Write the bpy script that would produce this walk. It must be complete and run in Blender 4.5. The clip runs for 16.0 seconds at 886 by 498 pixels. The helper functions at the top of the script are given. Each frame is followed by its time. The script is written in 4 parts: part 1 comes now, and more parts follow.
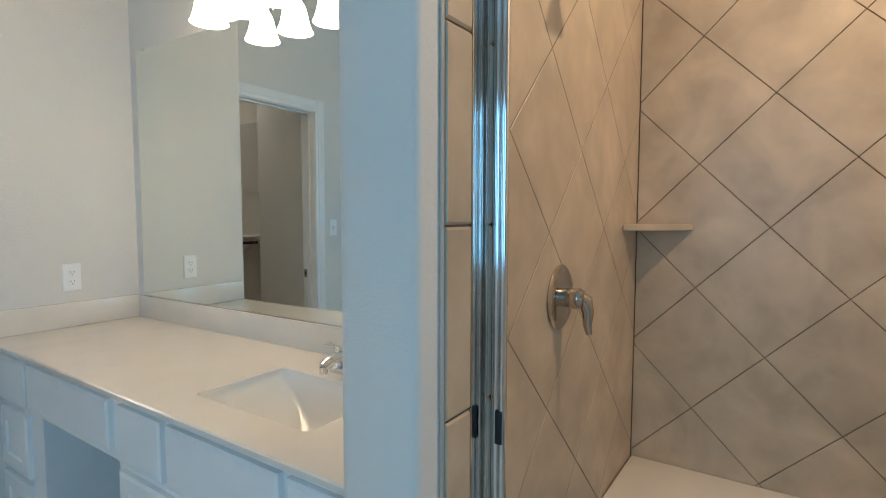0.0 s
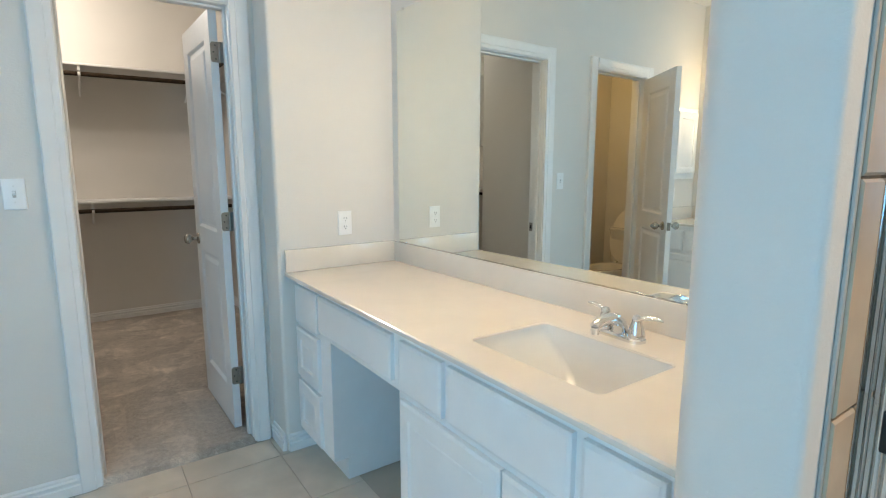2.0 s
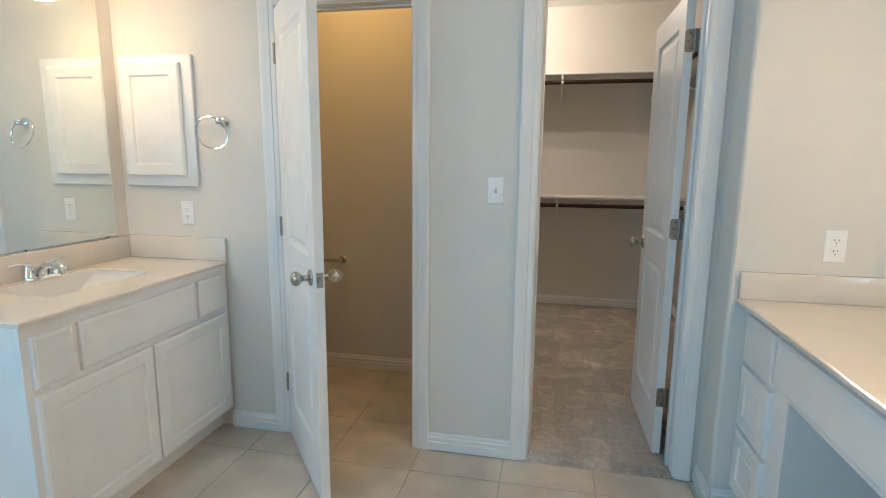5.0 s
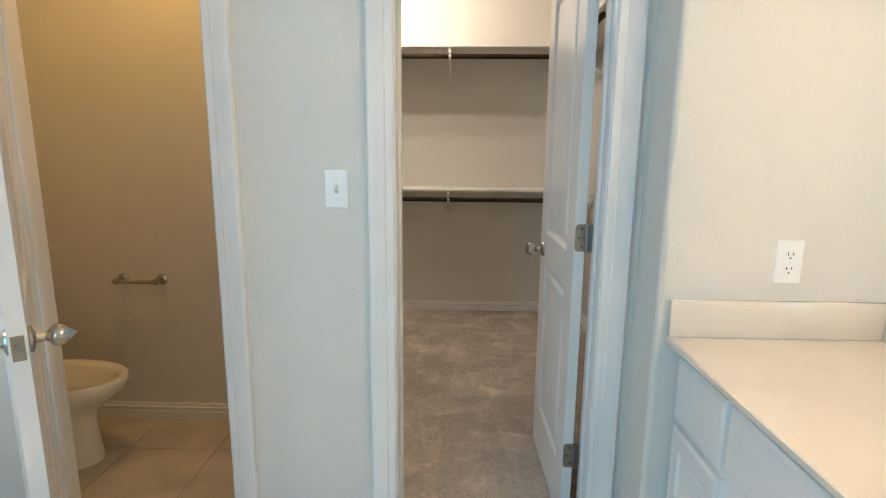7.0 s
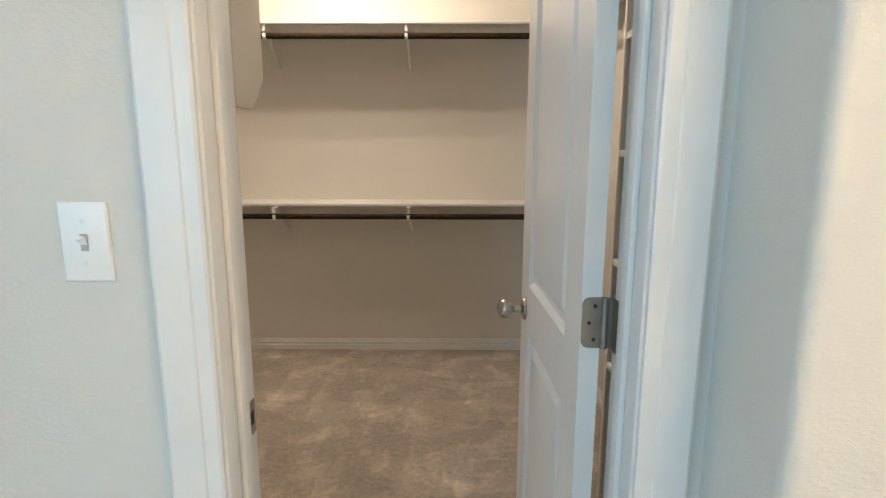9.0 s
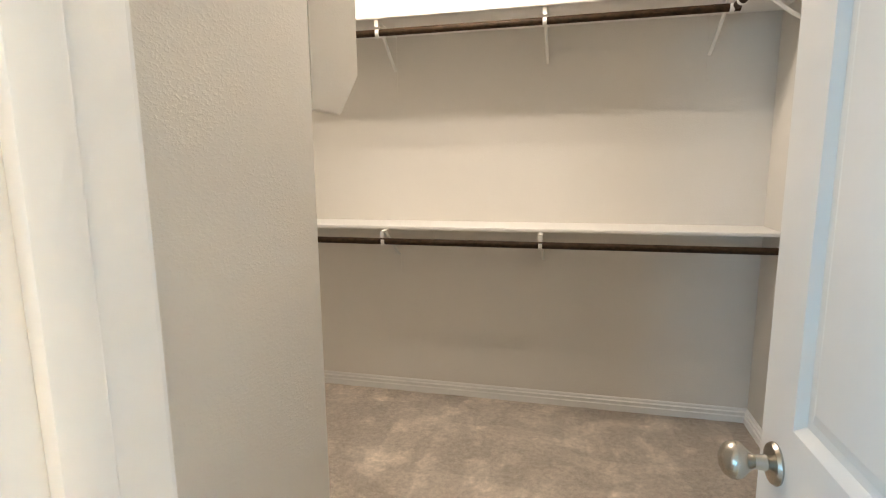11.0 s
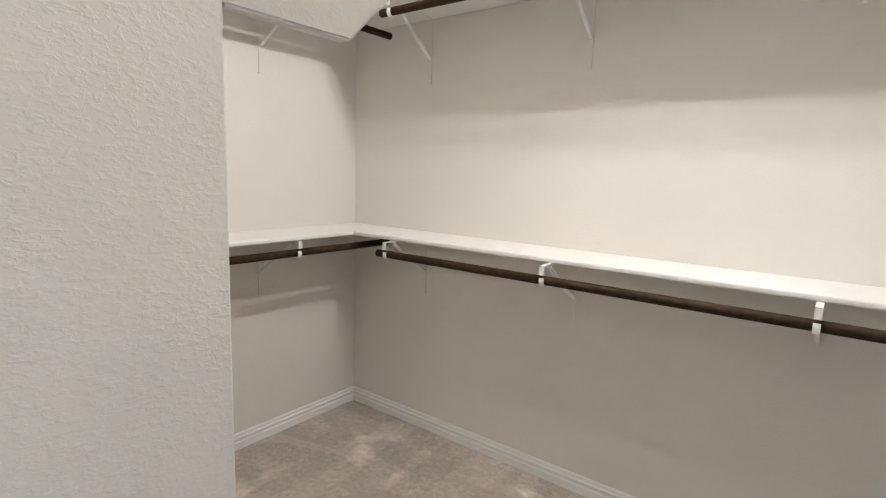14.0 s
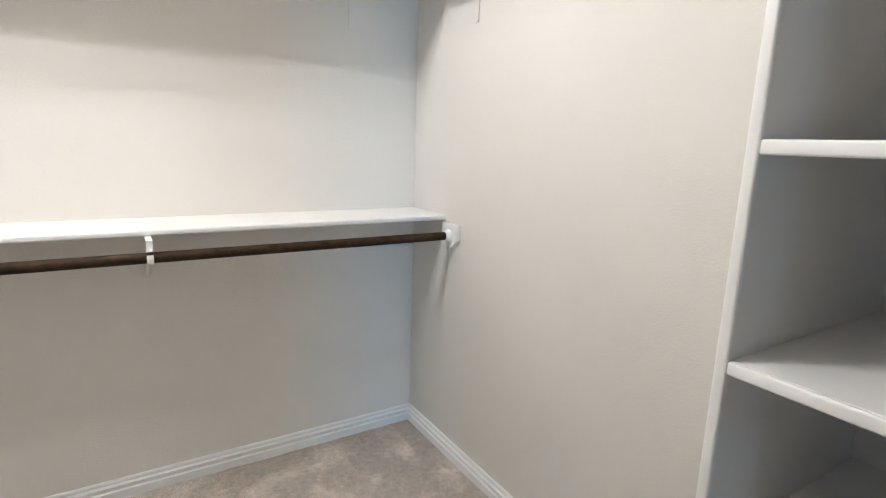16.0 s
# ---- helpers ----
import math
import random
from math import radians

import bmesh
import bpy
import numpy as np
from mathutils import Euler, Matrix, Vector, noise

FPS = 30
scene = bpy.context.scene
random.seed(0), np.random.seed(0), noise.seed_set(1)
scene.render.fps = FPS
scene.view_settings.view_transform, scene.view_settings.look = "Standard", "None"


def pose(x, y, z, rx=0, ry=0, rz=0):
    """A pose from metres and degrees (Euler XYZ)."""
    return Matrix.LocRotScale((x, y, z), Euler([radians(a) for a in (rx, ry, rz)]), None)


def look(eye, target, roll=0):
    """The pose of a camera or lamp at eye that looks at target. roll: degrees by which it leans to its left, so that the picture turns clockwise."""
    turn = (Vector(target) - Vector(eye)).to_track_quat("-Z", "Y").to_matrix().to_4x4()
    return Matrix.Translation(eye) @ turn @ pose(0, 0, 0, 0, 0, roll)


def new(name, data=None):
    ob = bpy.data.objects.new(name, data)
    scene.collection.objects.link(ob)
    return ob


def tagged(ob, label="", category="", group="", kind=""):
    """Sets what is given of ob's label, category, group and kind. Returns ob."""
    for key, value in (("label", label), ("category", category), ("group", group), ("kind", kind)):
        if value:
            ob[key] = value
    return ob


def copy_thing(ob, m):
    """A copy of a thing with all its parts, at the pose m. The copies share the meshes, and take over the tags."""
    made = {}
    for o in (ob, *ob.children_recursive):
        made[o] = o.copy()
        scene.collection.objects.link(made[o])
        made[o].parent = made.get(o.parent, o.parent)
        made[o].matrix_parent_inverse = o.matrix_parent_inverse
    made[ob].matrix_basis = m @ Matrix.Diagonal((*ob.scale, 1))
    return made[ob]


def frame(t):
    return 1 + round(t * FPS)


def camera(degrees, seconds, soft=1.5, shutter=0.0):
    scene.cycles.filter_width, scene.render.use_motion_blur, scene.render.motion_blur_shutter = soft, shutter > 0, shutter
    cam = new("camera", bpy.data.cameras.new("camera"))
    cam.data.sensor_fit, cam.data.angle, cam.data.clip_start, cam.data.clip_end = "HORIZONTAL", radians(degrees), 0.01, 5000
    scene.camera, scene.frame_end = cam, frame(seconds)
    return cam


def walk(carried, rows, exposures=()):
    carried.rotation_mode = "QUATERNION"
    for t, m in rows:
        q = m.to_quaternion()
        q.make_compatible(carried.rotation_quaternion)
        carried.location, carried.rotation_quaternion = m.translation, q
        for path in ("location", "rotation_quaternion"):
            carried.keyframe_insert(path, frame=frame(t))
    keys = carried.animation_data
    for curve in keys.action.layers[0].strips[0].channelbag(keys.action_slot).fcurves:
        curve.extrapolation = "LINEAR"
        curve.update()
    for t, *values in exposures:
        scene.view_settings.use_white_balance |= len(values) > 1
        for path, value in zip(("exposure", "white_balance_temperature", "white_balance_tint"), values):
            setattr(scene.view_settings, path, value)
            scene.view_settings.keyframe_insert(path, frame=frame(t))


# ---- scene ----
cam = camera(80.6, 16.0, 1.1)
PATH = [
    (0, (0.266, 0.018, 1.359), (1.921, 1.132, 1.219), 0.1),
    (0.5, (0.236, 0.025, 1.357), (1.782, 1.275, 1.142), -0.0),
    (1, (0.225, 0.081, 1.344), (1.661, 1.446, 1.075), -0.1),
    (1.5, (0.199, 0.175, 1.352), (1.504, 1.66, 1.048), -0.3),
    (2, (0.164, 0.231, 1.351), (1.297, 1.85, 1.038), -0.0),
    (2.5, (0.202, 0.284, 1.351), (1.029, 2.077, 1.035), -0.2),
    (3, (0.235, 0.312, 1.359), (0.607, 2.253, 1.047), 0.2),
    (3.5, (0.209, 0.305, 1.368), (0.099, 2.277, 1.053), 0.2),
    (3.7, (0.196, 0.296, 1.368), (-0.082, 2.253, 1.058), 0.2),
    (5.8, (0.222, 0.684, 1.359), (-0.183, 2.613, 1.017), 0.5),
    (6, (0.221, 0.747, 1.349), (-0.116, 2.687, 1.0), 0.5),
    (6.5, (0.268, 0.951, 1.344), (0.087, 2.911, 0.987), 0.5),
    (7, (0.342, 1.182, 1.36), (0.285, 3.148, 0.994), 0.5),
    (7.5, (0.341, 1.407, 1.362), (0.396, 3.368, 0.976), 0.4),
    (8, (0.321, 1.629, 1.361), (0.467, 3.585, 0.968), 0.4),
    (8.5, (0.389, 1.81, 1.36), (0.507, 3.772, 0.991), 0.2),
    (9, (0.488, 2.011, 1.371), (0.48, 3.979, 1.017), 0.1),
    (9.5, (0.496, 2.208, 1.368), (0.342, 4.172, 1.027), -0.4),
    (12, (0.326, 2.961, 1.415), (-0.428, 4.79, 1.116), 0.8),
    (12.5, (0.31, 3.221, 1.417), (-0.64, 4.955, 1.115), 1.5),
    (13, (0.3, 3.397, 1.392), (-0.822, 5.027, 1.102), 1.6),
    (13.5, (0.287, 3.459, 1.384), (-0.942, 5.012, 1.103), 1.9),
    (14, (0.287, 3.468, 1.38), (-0.913, 5.041, 1.087), 1.9),
    (14.5, (0.258, 3.46, 1.384), (-0.576, 5.241, 1.018), 1.0),
    (15, (0.171, 3.459, 1.38), (0.026, 5.412, 0.975), 1.2),
    (15.5, (0.166, 3.438, 1.368), (0.722, 5.32, 0.982), 2.0),
    (16, (0.198, 3.412, 1.365), (1.239, 5.074, 0.971), 1.9),
]
walk(cam, [(t, look(eye, target, roll)) for t, eye, target, roll in PATH],
     [(0, -0.82, 6650, 10), (0.5, -0.78, 6650, 10), (1, -0.3, 6850, 10), (1.5, -0.25, 6800, 10), (2, -0.24, 6850, 10), (3, -0.2, 7150, 10), (3.5, -0.45, 7150, 11),
      (6, -0.4, 7550, 14), (7, -0.09, 7600, 14), (8, -0.08, 7350, 14), (9.5, 0.17, 7950, 14), (12, 0.89, 6450, 10), (13.5, 0.88, 6100, 10), (15, 0.96, 5750, 8), (16, 1.06, 5800, 8)])

# ---- world and lights ----
world = bpy.data.worlds.new("sky")
scene.world = world
world.use_nodes = True
_n = world.node_tree.nodes
sky = _n.new("ShaderNodeTexSky")
sky.sky_type, sky.sun_disc = "NISHITA", False
sky.sun_elevation, sky.sun_rotation = radians(40), radians(150)
world.node_tree.links.new(sky.outputs["Color"], _n["Background"].inputs["Color"])
_n["Background"].inputs["Strength"].default_value = 0.12


def lamp(name, kind, energy, color, m, size=0.1, size_y=None):
    data = bpy.data.lights.new(name, kind)
    data.energy, data.color = energy, color
    if kind == "AREA":
        data.shape = "RECTANGLE" if size_y else "DISK"
        data.size = size
        if size_y:
            data.size_y = size_y
    else:
        data.shadow_soft_size = size
    ob = new(name, data)
    ob.matrix_world = m
    return ob


DAY = (0.20, 0.59, 1.0)
WARM = (1.0, 0.78, 0.52)
lamp("south_window_daylight", "AREA", 36, DAY, look((-1.20, -1.93, 1.55), (-0.4, 1.5, 1.1)), 0.8, 1.2)
# added daylight from the west, brightens the vanity fronts; no window is known there
lamp("west_window_daylight", "AREA", 26, DAY, look((-1.885, 0.35, 1.55), (1.2, 1.9, 0.7)), 1.2, 1.2)
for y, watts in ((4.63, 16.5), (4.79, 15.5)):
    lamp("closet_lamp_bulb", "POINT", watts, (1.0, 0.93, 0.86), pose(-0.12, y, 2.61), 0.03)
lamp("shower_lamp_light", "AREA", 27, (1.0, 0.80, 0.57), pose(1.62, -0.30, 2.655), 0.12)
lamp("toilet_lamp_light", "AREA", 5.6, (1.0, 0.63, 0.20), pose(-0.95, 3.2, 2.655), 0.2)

# ---- materials ----


def material(name, color, rough=0.5, metal=0.0, vary=0.06, scale=3.0, bump=0.0, bump_scale=200.0, spec=0.5, island=0.0,
             coat=0.0, dark=None, stain=0.0, stain_scale=1.2):
    """A principled material with broad stains, fine grain and relief at real size."""
    m = bpy.data.materials.new(name)
    m.use_nodes = True
    nt = m.node_tree
    b = nt.nodes["Principled BSDF"]
    b.inputs["Roughness"].default_value = rough
    b.inputs["Metallic"].default_value = metal
    b.inputs["Specular IOR Level"].default_value = spec
    b.inputs["Coat Weight"].default_value = coat
    geo = nt.nodes.new("ShaderNodeNewGeometry")
    n1 = nt.nodes.new("ShaderNodeTexNoise")
    n1.inputs["Scale"].default_value, n1.inputs["Detail"].default_value = scale, 6
    nt.links.new(geo.outputs["Position"], n1.inputs["Vector"])
    mix = nt.nodes.new("ShaderNodeMix")
    mix.data_type = "RGBA"
    d = dark or tuple(c * (1 - 3 * vary) for c in color)
    l = tuple(min(1, c * (1 + 1.2 * vary)) for c in color)
    ramp = nt.nodes.new("ShaderNodeMapRange")
    ramp.inputs["From Min"].default_value, ramp.inputs["From Max"].default_value = 0.3, 0.7
    nt.links.new(n1.outputs["Fac"], ramp.inputs["Value"])
    nt.links.new(ramp.outputs["Result"], mix.inputs["Factor"])
    mix.inputs["A"].default_value, mix.inputs["B"].default_value = (*d, 1), (*l, 1)
    out = mix.outputs["Result"]
    if stain:
        n3 = nt.nodes.new("ShaderNodeTexNoise")
        n3.inputs["Scale"].default_value, n3.inputs["Detail"].default_value = stain_scale, 7
        n3.inputs["Distortion"].default_value = 0.8
        nt.links.new(geo.outputs["Position"], n3.inputs["Vector"])
        r3 = nt.nodes.new("ShaderNodeMapRange")
        r3.inputs["From Min"].default_value, r3.inputs["From Max"].default_value = 0.38, 0.66
        r3.inputs["To Min"].default_value, r3.inputs["To Max"].default_value = 1 - stain, 1 + stain
        nt.links.new(n3.outputs["Fac"], r3.inputs["Value"])
        h3 = nt.nodes.new("ShaderNodeHueSaturation")
        nt.links.new(r3.outputs["Result"], h3.inputs["Value"])
        nt.links.new(out, h3.inputs["Color"])
        out = h3.outputs["Color"]
    if island:
        info = nt.nodes.new("ShaderNodeObjectInfo")
        add = nt.nodes.new("ShaderNodeMath")
        add.operation = "ADD"
        nt.links.new(info.outputs["Random"], add.inputs[0])
        nt.links.new(geo.outputs["Random Per Island"], add.inputs[1])
        r = nt.nodes.new("ShaderNodeMapRange")
        r.inputs["From Max"].default_value = 2.0
        r.inputs["To Min"].default_value, r.inputs["To Max"].default_value = 1 - island, 1 + island
        nt.links.new(add.outputs[0], r.inputs["Value"])
        h = nt.nodes.new("ShaderNodeHueSaturation")
        nt.links.new(r.outputs["Result"], h.inputs["Value"])
        nt.links.new(out, h.inputs["Color"])
        out = h.outputs["Color"]
    nt.links.new(out, b.inputs["Base Color"])
    if bump:
        n2 = nt.nodes.new("ShaderNodeTexNoise")
        n2.inputs["Scale"].default_value, n2.inputs["Detail"].default_value = bump_scale, 4
        nt.links.new(geo.outputs["Position"], n2.inputs["Vector"])
        bp = nt.nodes.new("ShaderNodeBump")
        bp.inputs["Strength"].default_value, bp.inputs["Distance"].default_value = bump, 0.004
        nt.links.new(n2.outputs["Fac"], bp.inputs["Height"])
        nt.links.new(bp.outputs["Normal"], b.inputs["Normal"])
    return m


def glow(name, color, strength):
    m = bpy.data.materials.new(name)
    m.use_nodes = True
    b = m.node_tree.nodes["Principled BSDF"]
    b.inputs["Base Color"].default_value = (0.9, 0.9, 0.88, 1)
    b.inputs["Emission Color"].default_value, b.inputs["Emission Strength"].default_value = (*color, 1), strength
    return m


PAINT = material("wall_paint", (0.735, 0.702, 0.650), 0.72, vary=0.012, scale=1.6, spec=0.3)


def knock_down(m, strength):
    """Sprayed wall texture: sparse flattened flecks, wider than tall, over a fine stipple."""
    nt = m.node_tree
    geo = nt.nodes.new("ShaderNodeNewGeometry")
    mp = nt.nodes.new("ShaderNodeMapping")
    mp.inputs["Scale"].default_value = (1, 1, 1.7)
    nt.links.new(geo.outputs["Position"], mp.inputs["Vector"])
    fleck = nt.nodes.new("ShaderNodeTexNoise")
    fleck.inputs["Scale"].default_value, fleck.inputs["Detail"].default_value = 105, 3
    fleck.inputs["Distortion"].default_value = 0.4
    nt.links.new(mp.outputs["Vector"], fleck.inputs["Vector"])
    r = nt.nodes.new("ShaderNodeMapRange")
    r.inputs["From Min"].default_value, r.inputs["From Max"].default_value = 0.44, 0.74
    nt.links.new(fleck.outputs["Fac"], r.inputs["Value"])
    fine = nt.nodes.new("ShaderNodeTexNoise")
    fine.inputs["Scale"].default_value, fine.inputs["Detail"].default_value = 240, 3
    nt.links.new(geo.outputs["Position"], fine.inputs["Vector"])
    mul = nt.nodes.new("ShaderNodeMath")
    mul.operation = "MULTIPLY_ADD"
    mul.inputs[1].default_value = 0.22
    nt.links.new(fine.outputs["Fac"], mul.inputs[0])
    nt.links.new(r.outputs["Result"], mul.inputs[2])
    bp = nt.nodes.new("ShaderNodeBump")
    bp.inputs["Strength"].default_value, bp.inputs["Distance"].default_value = strength, 0.0014
    nt.links.new(mul.outputs[0], bp.inputs["Height"])
    nt.links.new(bp.outputs["Normal"], nt.nodes["Principled BSDF"].inputs["Normal"])


knock_down(PAINT, 0.27)
CEIL = material("ceiling_paint", (0.86, 0.85, 0.82), 0.85, vary=0.01, bump=0.3, bump_scale=110)
TRIM = material("trim_enamel", (0.82, 0.81, 0.79), 0.32, vary=0.012, scale=5, bump=0.05, bump_scale=60)
CABINET = material("cabinet_enamel", (0.84, 0.835, 0.82), 0.34, vary=0.015, scale=6, bump=0.05, bump_scale=80)
GAP = material("cabinet_dark_gap", (0.10, 0.095, 0.09), 0.8)
MARBLE = material("cultured_marble", (0.77, 0.70, 0.615), 0.16, vary=0.02, scale=2.2, coat=0.4, stain=0.02, stain_scale=4)
CERAMIC = material("white_ceramic", (0.75, 0.73, 0.69), 0.08, vary=0.01, coat=0.6)
BONE = material("toilet_ceramic", (0.80, 0.75, 0.66), 0.10, vary=0.01, coat=0.5)
CHROME = material("chrome", (0.78, 0.79, 0.80), 0.07, metal=1.0, vary=0.02, scale=20)
ALUMINIUM = material("bright_aluminium", (0.62, 0.61, 0.59), 0.07, metal=1.0, vary=0.05, scale=25)
NICKEL = material("satin_nickel", (0.50, 0.47, 0.42), 0.27, metal=1.0, vary=0.04, scale=30)
NICKEL_BRIGHT = material("polished_nickel", (0.52, 0.47, 0.42), 0.15, metal=1.0, vary=0.02, scale=30)
HINGE = material("hinge_nickel", (0.36, 0.34, 0.31), 0.36, metal=1.0, vary=0.05, scale=40)
PLASTIC = material("white_plastic", (0.90, 0.895, 0.88), 0.30, vary=0.008)
SLOT = material("dark_slot", (0.03, 0.03, 0.03), 0.7)
ROD = material("bronze_rod", (0.046, 0.026, 0.014), 0.58, vary=0.10, scale=40, dark=(0.018, 0.011, 0.006), spec=0.12)
SHELF = material("shelf_enamel", (0.82, 0.80, 0.77), 0.42, vary=0.012, scale=4, bump=0.06, bump_scale=90)
STEEL = material("white_steel", (0.82, 0.81, 0.78), 0.35, vary=0.01)
FLOOR_TILE = material("floor_tile", (0.63, 0.55, 0.46), 0.38, vary=0.06, scale=3.5, bump=0.05, bump_scale=40, island=0.05,
                      stain=0.10, stain_scale=3.0)
FLOOR_GROUT = material("floor_grout", (0.46, 0.41, 0.34), 0.9, vary=0.05, bump=0.3)
WALL_TILE = material("shower_tile", (0.53, 0.405, 0.285), 0.36, vary=0.05, scale=8.0, bump=0.06, bump_scale=30, island=0.04,
                     stain=0.12, stain_scale=4.5)
WALL_GROUT = material("shower_grout", (0.23, 0.165, 0.112), 0.9, vary=0.08, bump=0.3)
CAULK = material("caulk", (0.50, 0.48, 0.44), 0.5)
BLACK = material("black_rubber", (0.012, 0.012, 0.013), 0.45)
SHADE_GLASS = glow("lit_frosted_glass", (1.0, 0.77, 0.53), 34.0)
SHADE_GLASS_DIM = glow("dimmer_frosted_glass", (1.0, 0.77, 0.53), 19.0)
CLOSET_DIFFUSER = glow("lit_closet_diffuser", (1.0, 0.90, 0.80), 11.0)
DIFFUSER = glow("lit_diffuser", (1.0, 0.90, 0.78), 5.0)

MIRROR = bpy.data.materials.new("mirror_silver")
MIRROR.use_nodes = True
_b = MIRROR.node_tree.nodes["Principled BSDF"]
_b.inputs["Metallic"].default_value, _b.inputs["Roughness"].default_value = 1.0, 0.0
_b.inputs["Base Color"].default_value = (0.84, 0.88, 0.85, 1)

GLASS = bpy.data.materials.new("window_glass")
GLASS.use_nodes = True
_b = GLASS.node_tree.nodes["Principled BSDF"]
_b.inputs["Transmission Weight"].default_value, _b.inputs["Roughness"].default_value = 1.0, 0.02


def carpet_material():
    m = bpy.data.materials.new("cut_pile_carpet")
    m.use_nodes = True
    nt = m.node_tree
    b = nt.nodes["Principled BSDF"]
    b.inputs["Roughness"].default_value = 0.95
    b.inputs["Specular IOR Level"].default_value = 0.1
    b.inputs["Sheen Weight"].default_value = 0.25
    geo = nt.nodes.new("ShaderNodeNewGeometry")

    def tex(scale, detail, dist=0.0):
        n = nt.nodes.new("ShaderNodeTexNoise")
        n.inputs["Scale"].default_value, n.inputs["Detail"].default_value, n.inputs["Distortion"].default_value = scale, detail, dist
        nt.links.new(geo.outputs["Position"], n.inputs["Vector"])
        return n.outputs["Fac"]

    def ramp(v, a, c, lo, hi):
        r = nt.nodes.new("ShaderNodeMapRange")
        for k, x in zip(("From Min", "From Max", "To Min", "To Max"), (a, c, lo, hi)):
            r.inputs[k].default_value = x
        nt.links.new(v, r.inputs["Value"])
        return r.outputs["Result"]

    def times(a, c):
        k = nt.nodes.new("ShaderNodeMath")
        k.operation = "MULTIPLY"
        nt.links.new(a, k.inputs[0])
        nt.links.new(c, k.inputs[1])
        return k.outputs[0]

    fine = ramp(tex(260, 3), 0.25, 0.75, 0.55, 1.4)
    clump = ramp(tex(42, 4), 0.3, 0.7, 0.84, 1.14)
    brush = times(ramp(tex(5.2, 12, 0.5), 0.53, 0.68, 0.92, 1.30), ramp(tex(1.4, 3), 0.35, 0.65, 0.90, 1.10))
    def strokes(stretch, scale, lo, hi, a, c):
        """Strokes of the vacuum cleaner, drawn out along one way over the pile."""
        mp = nt.nodes.new("ShaderNodeMapping")
        mp.inputs["Scale"].default_value = stretch
        nt.links.new(geo.outputs["Position"], mp.inputs["Vector"])
        n = nt.nodes.new("ShaderNodeTexNoise")
        n.inputs["Scale"].default_value, n.inputs["Detail"].default_value, n.inputs["Distortion"].default_value = scale, 2, 0.3
        nt.links.new(mp.outputs["Vector"], n.inputs["Vector"])
        return ramp(n.outputs["Fac"], lo, hi, a, c)

    swept = times(strokes((0.4, 1, 1), 3.4, 0.53, 0.57, 0.97, 1.14), strokes((1, 0.2, 1), 6.0, 0.56, 0.60, 0.98, 1.12))
    v = times(times(times(fine, clump), brush), swept)
    h = nt.nodes.new("ShaderNodeHueSaturation")
    h.inputs["Color"].default_value = (0.50, 0.432, 0.368, 1)
    nt.links.new(v, h.inputs["Value"])
    nt.links.new(h.outputs["Color"], b.inputs["Base Color"])
    bp = nt.nodes.new("ShaderNodeBump")
    bp.inputs["Strength"].default_value, bp.inputs["Distance"].default_value = 0.8, 0.006
    nt.links.new(tex(230, 4), bp.inputs["Height"])
    nt.links.new(bp.outputs["Normal"], b.inputs["Normal"])
    return m


CARPET = carpet_material()

# ---- mesh helpers ----


def box(lo, hi, bev=0.0, seg=2, bm=None):
    """A box between two corners, its edges rounded by bev."""
    bm = bm or bmesh.new()
    r = bmesh.ops.create_cube(bm, size=1)
    c = [(a + b) / 2 for a, b in zip(lo, hi)]
    s = [abs(b - a) for a, b in zip(lo, hi)]
    for v in r["verts"]:
        v.co = Vector([v.co[i] * s[i] + c[i] for i in range(3)])
    if bev:
        edges = {e for v in r["verts"] for e in v.link_edges}
        bmesh.ops.bevel(bm, geom=list(edges), offset=bev, segments=seg, profile=0.5, affect="EDGES", clamp_overlap=True)
    return bm


def prism(pts, axis, a, b, bm=None):
    """A closed outline in the two other axes, drawn out along an axis from a to b."""
    bm = bm or bmesh.new()
    other = [i for i in range(3) if i != "xyz".index(axis)]

    def vert(p, h):
        co = [0, 0, 0]
        co["xyz".index(axis)], co[other[0]], co[other[1]] = h, p[0], p[1]
        return bm.verts.new(co)

    lo, hi = [vert(p, a) for p in pts], [vert(p, b) for p in pts]
    n = len(pts)
    for i in range(n):
        bm.faces.new((lo[i], lo[(i + 1) % n], hi[(i + 1) % n], hi[i]))
    bm.faces.new(lo[::-1])
    bm.faces.new(hi)
    bmesh.ops.recalc_face_normals(bm, faces=bm.faces)
    return bm


def lathe(profile, m=None, seg=28, bm=None, squash=1.0):
    """A profile of (radius, height) turned about z, set into the pose m."""
    bm = bm or bmesh.new()
    m = m or Matrix()
    rings = []
    for r, h in profile:
        rings.append([bm.verts.new(m @ Vector((max(r, 1e-4) * math.cos(2 * math.pi * k / seg),
                                               squash * max(r, 1e-4) * math.sin(2 * math.pi * k / seg), h))) for k in range(seg)])
    for a, b in zip(rings, rings[1:]):
        for k in range(seg):
            bm.faces.new((a[k], a[(k + 1) % seg], b[(k + 1) % seg], b[k]))
    bm.faces.new(rings[0][::-1])
    bm.faces.new(rings[-1])
    bmesh.ops.recalc_face_normals(bm, faces=bm.faces)
    return bm


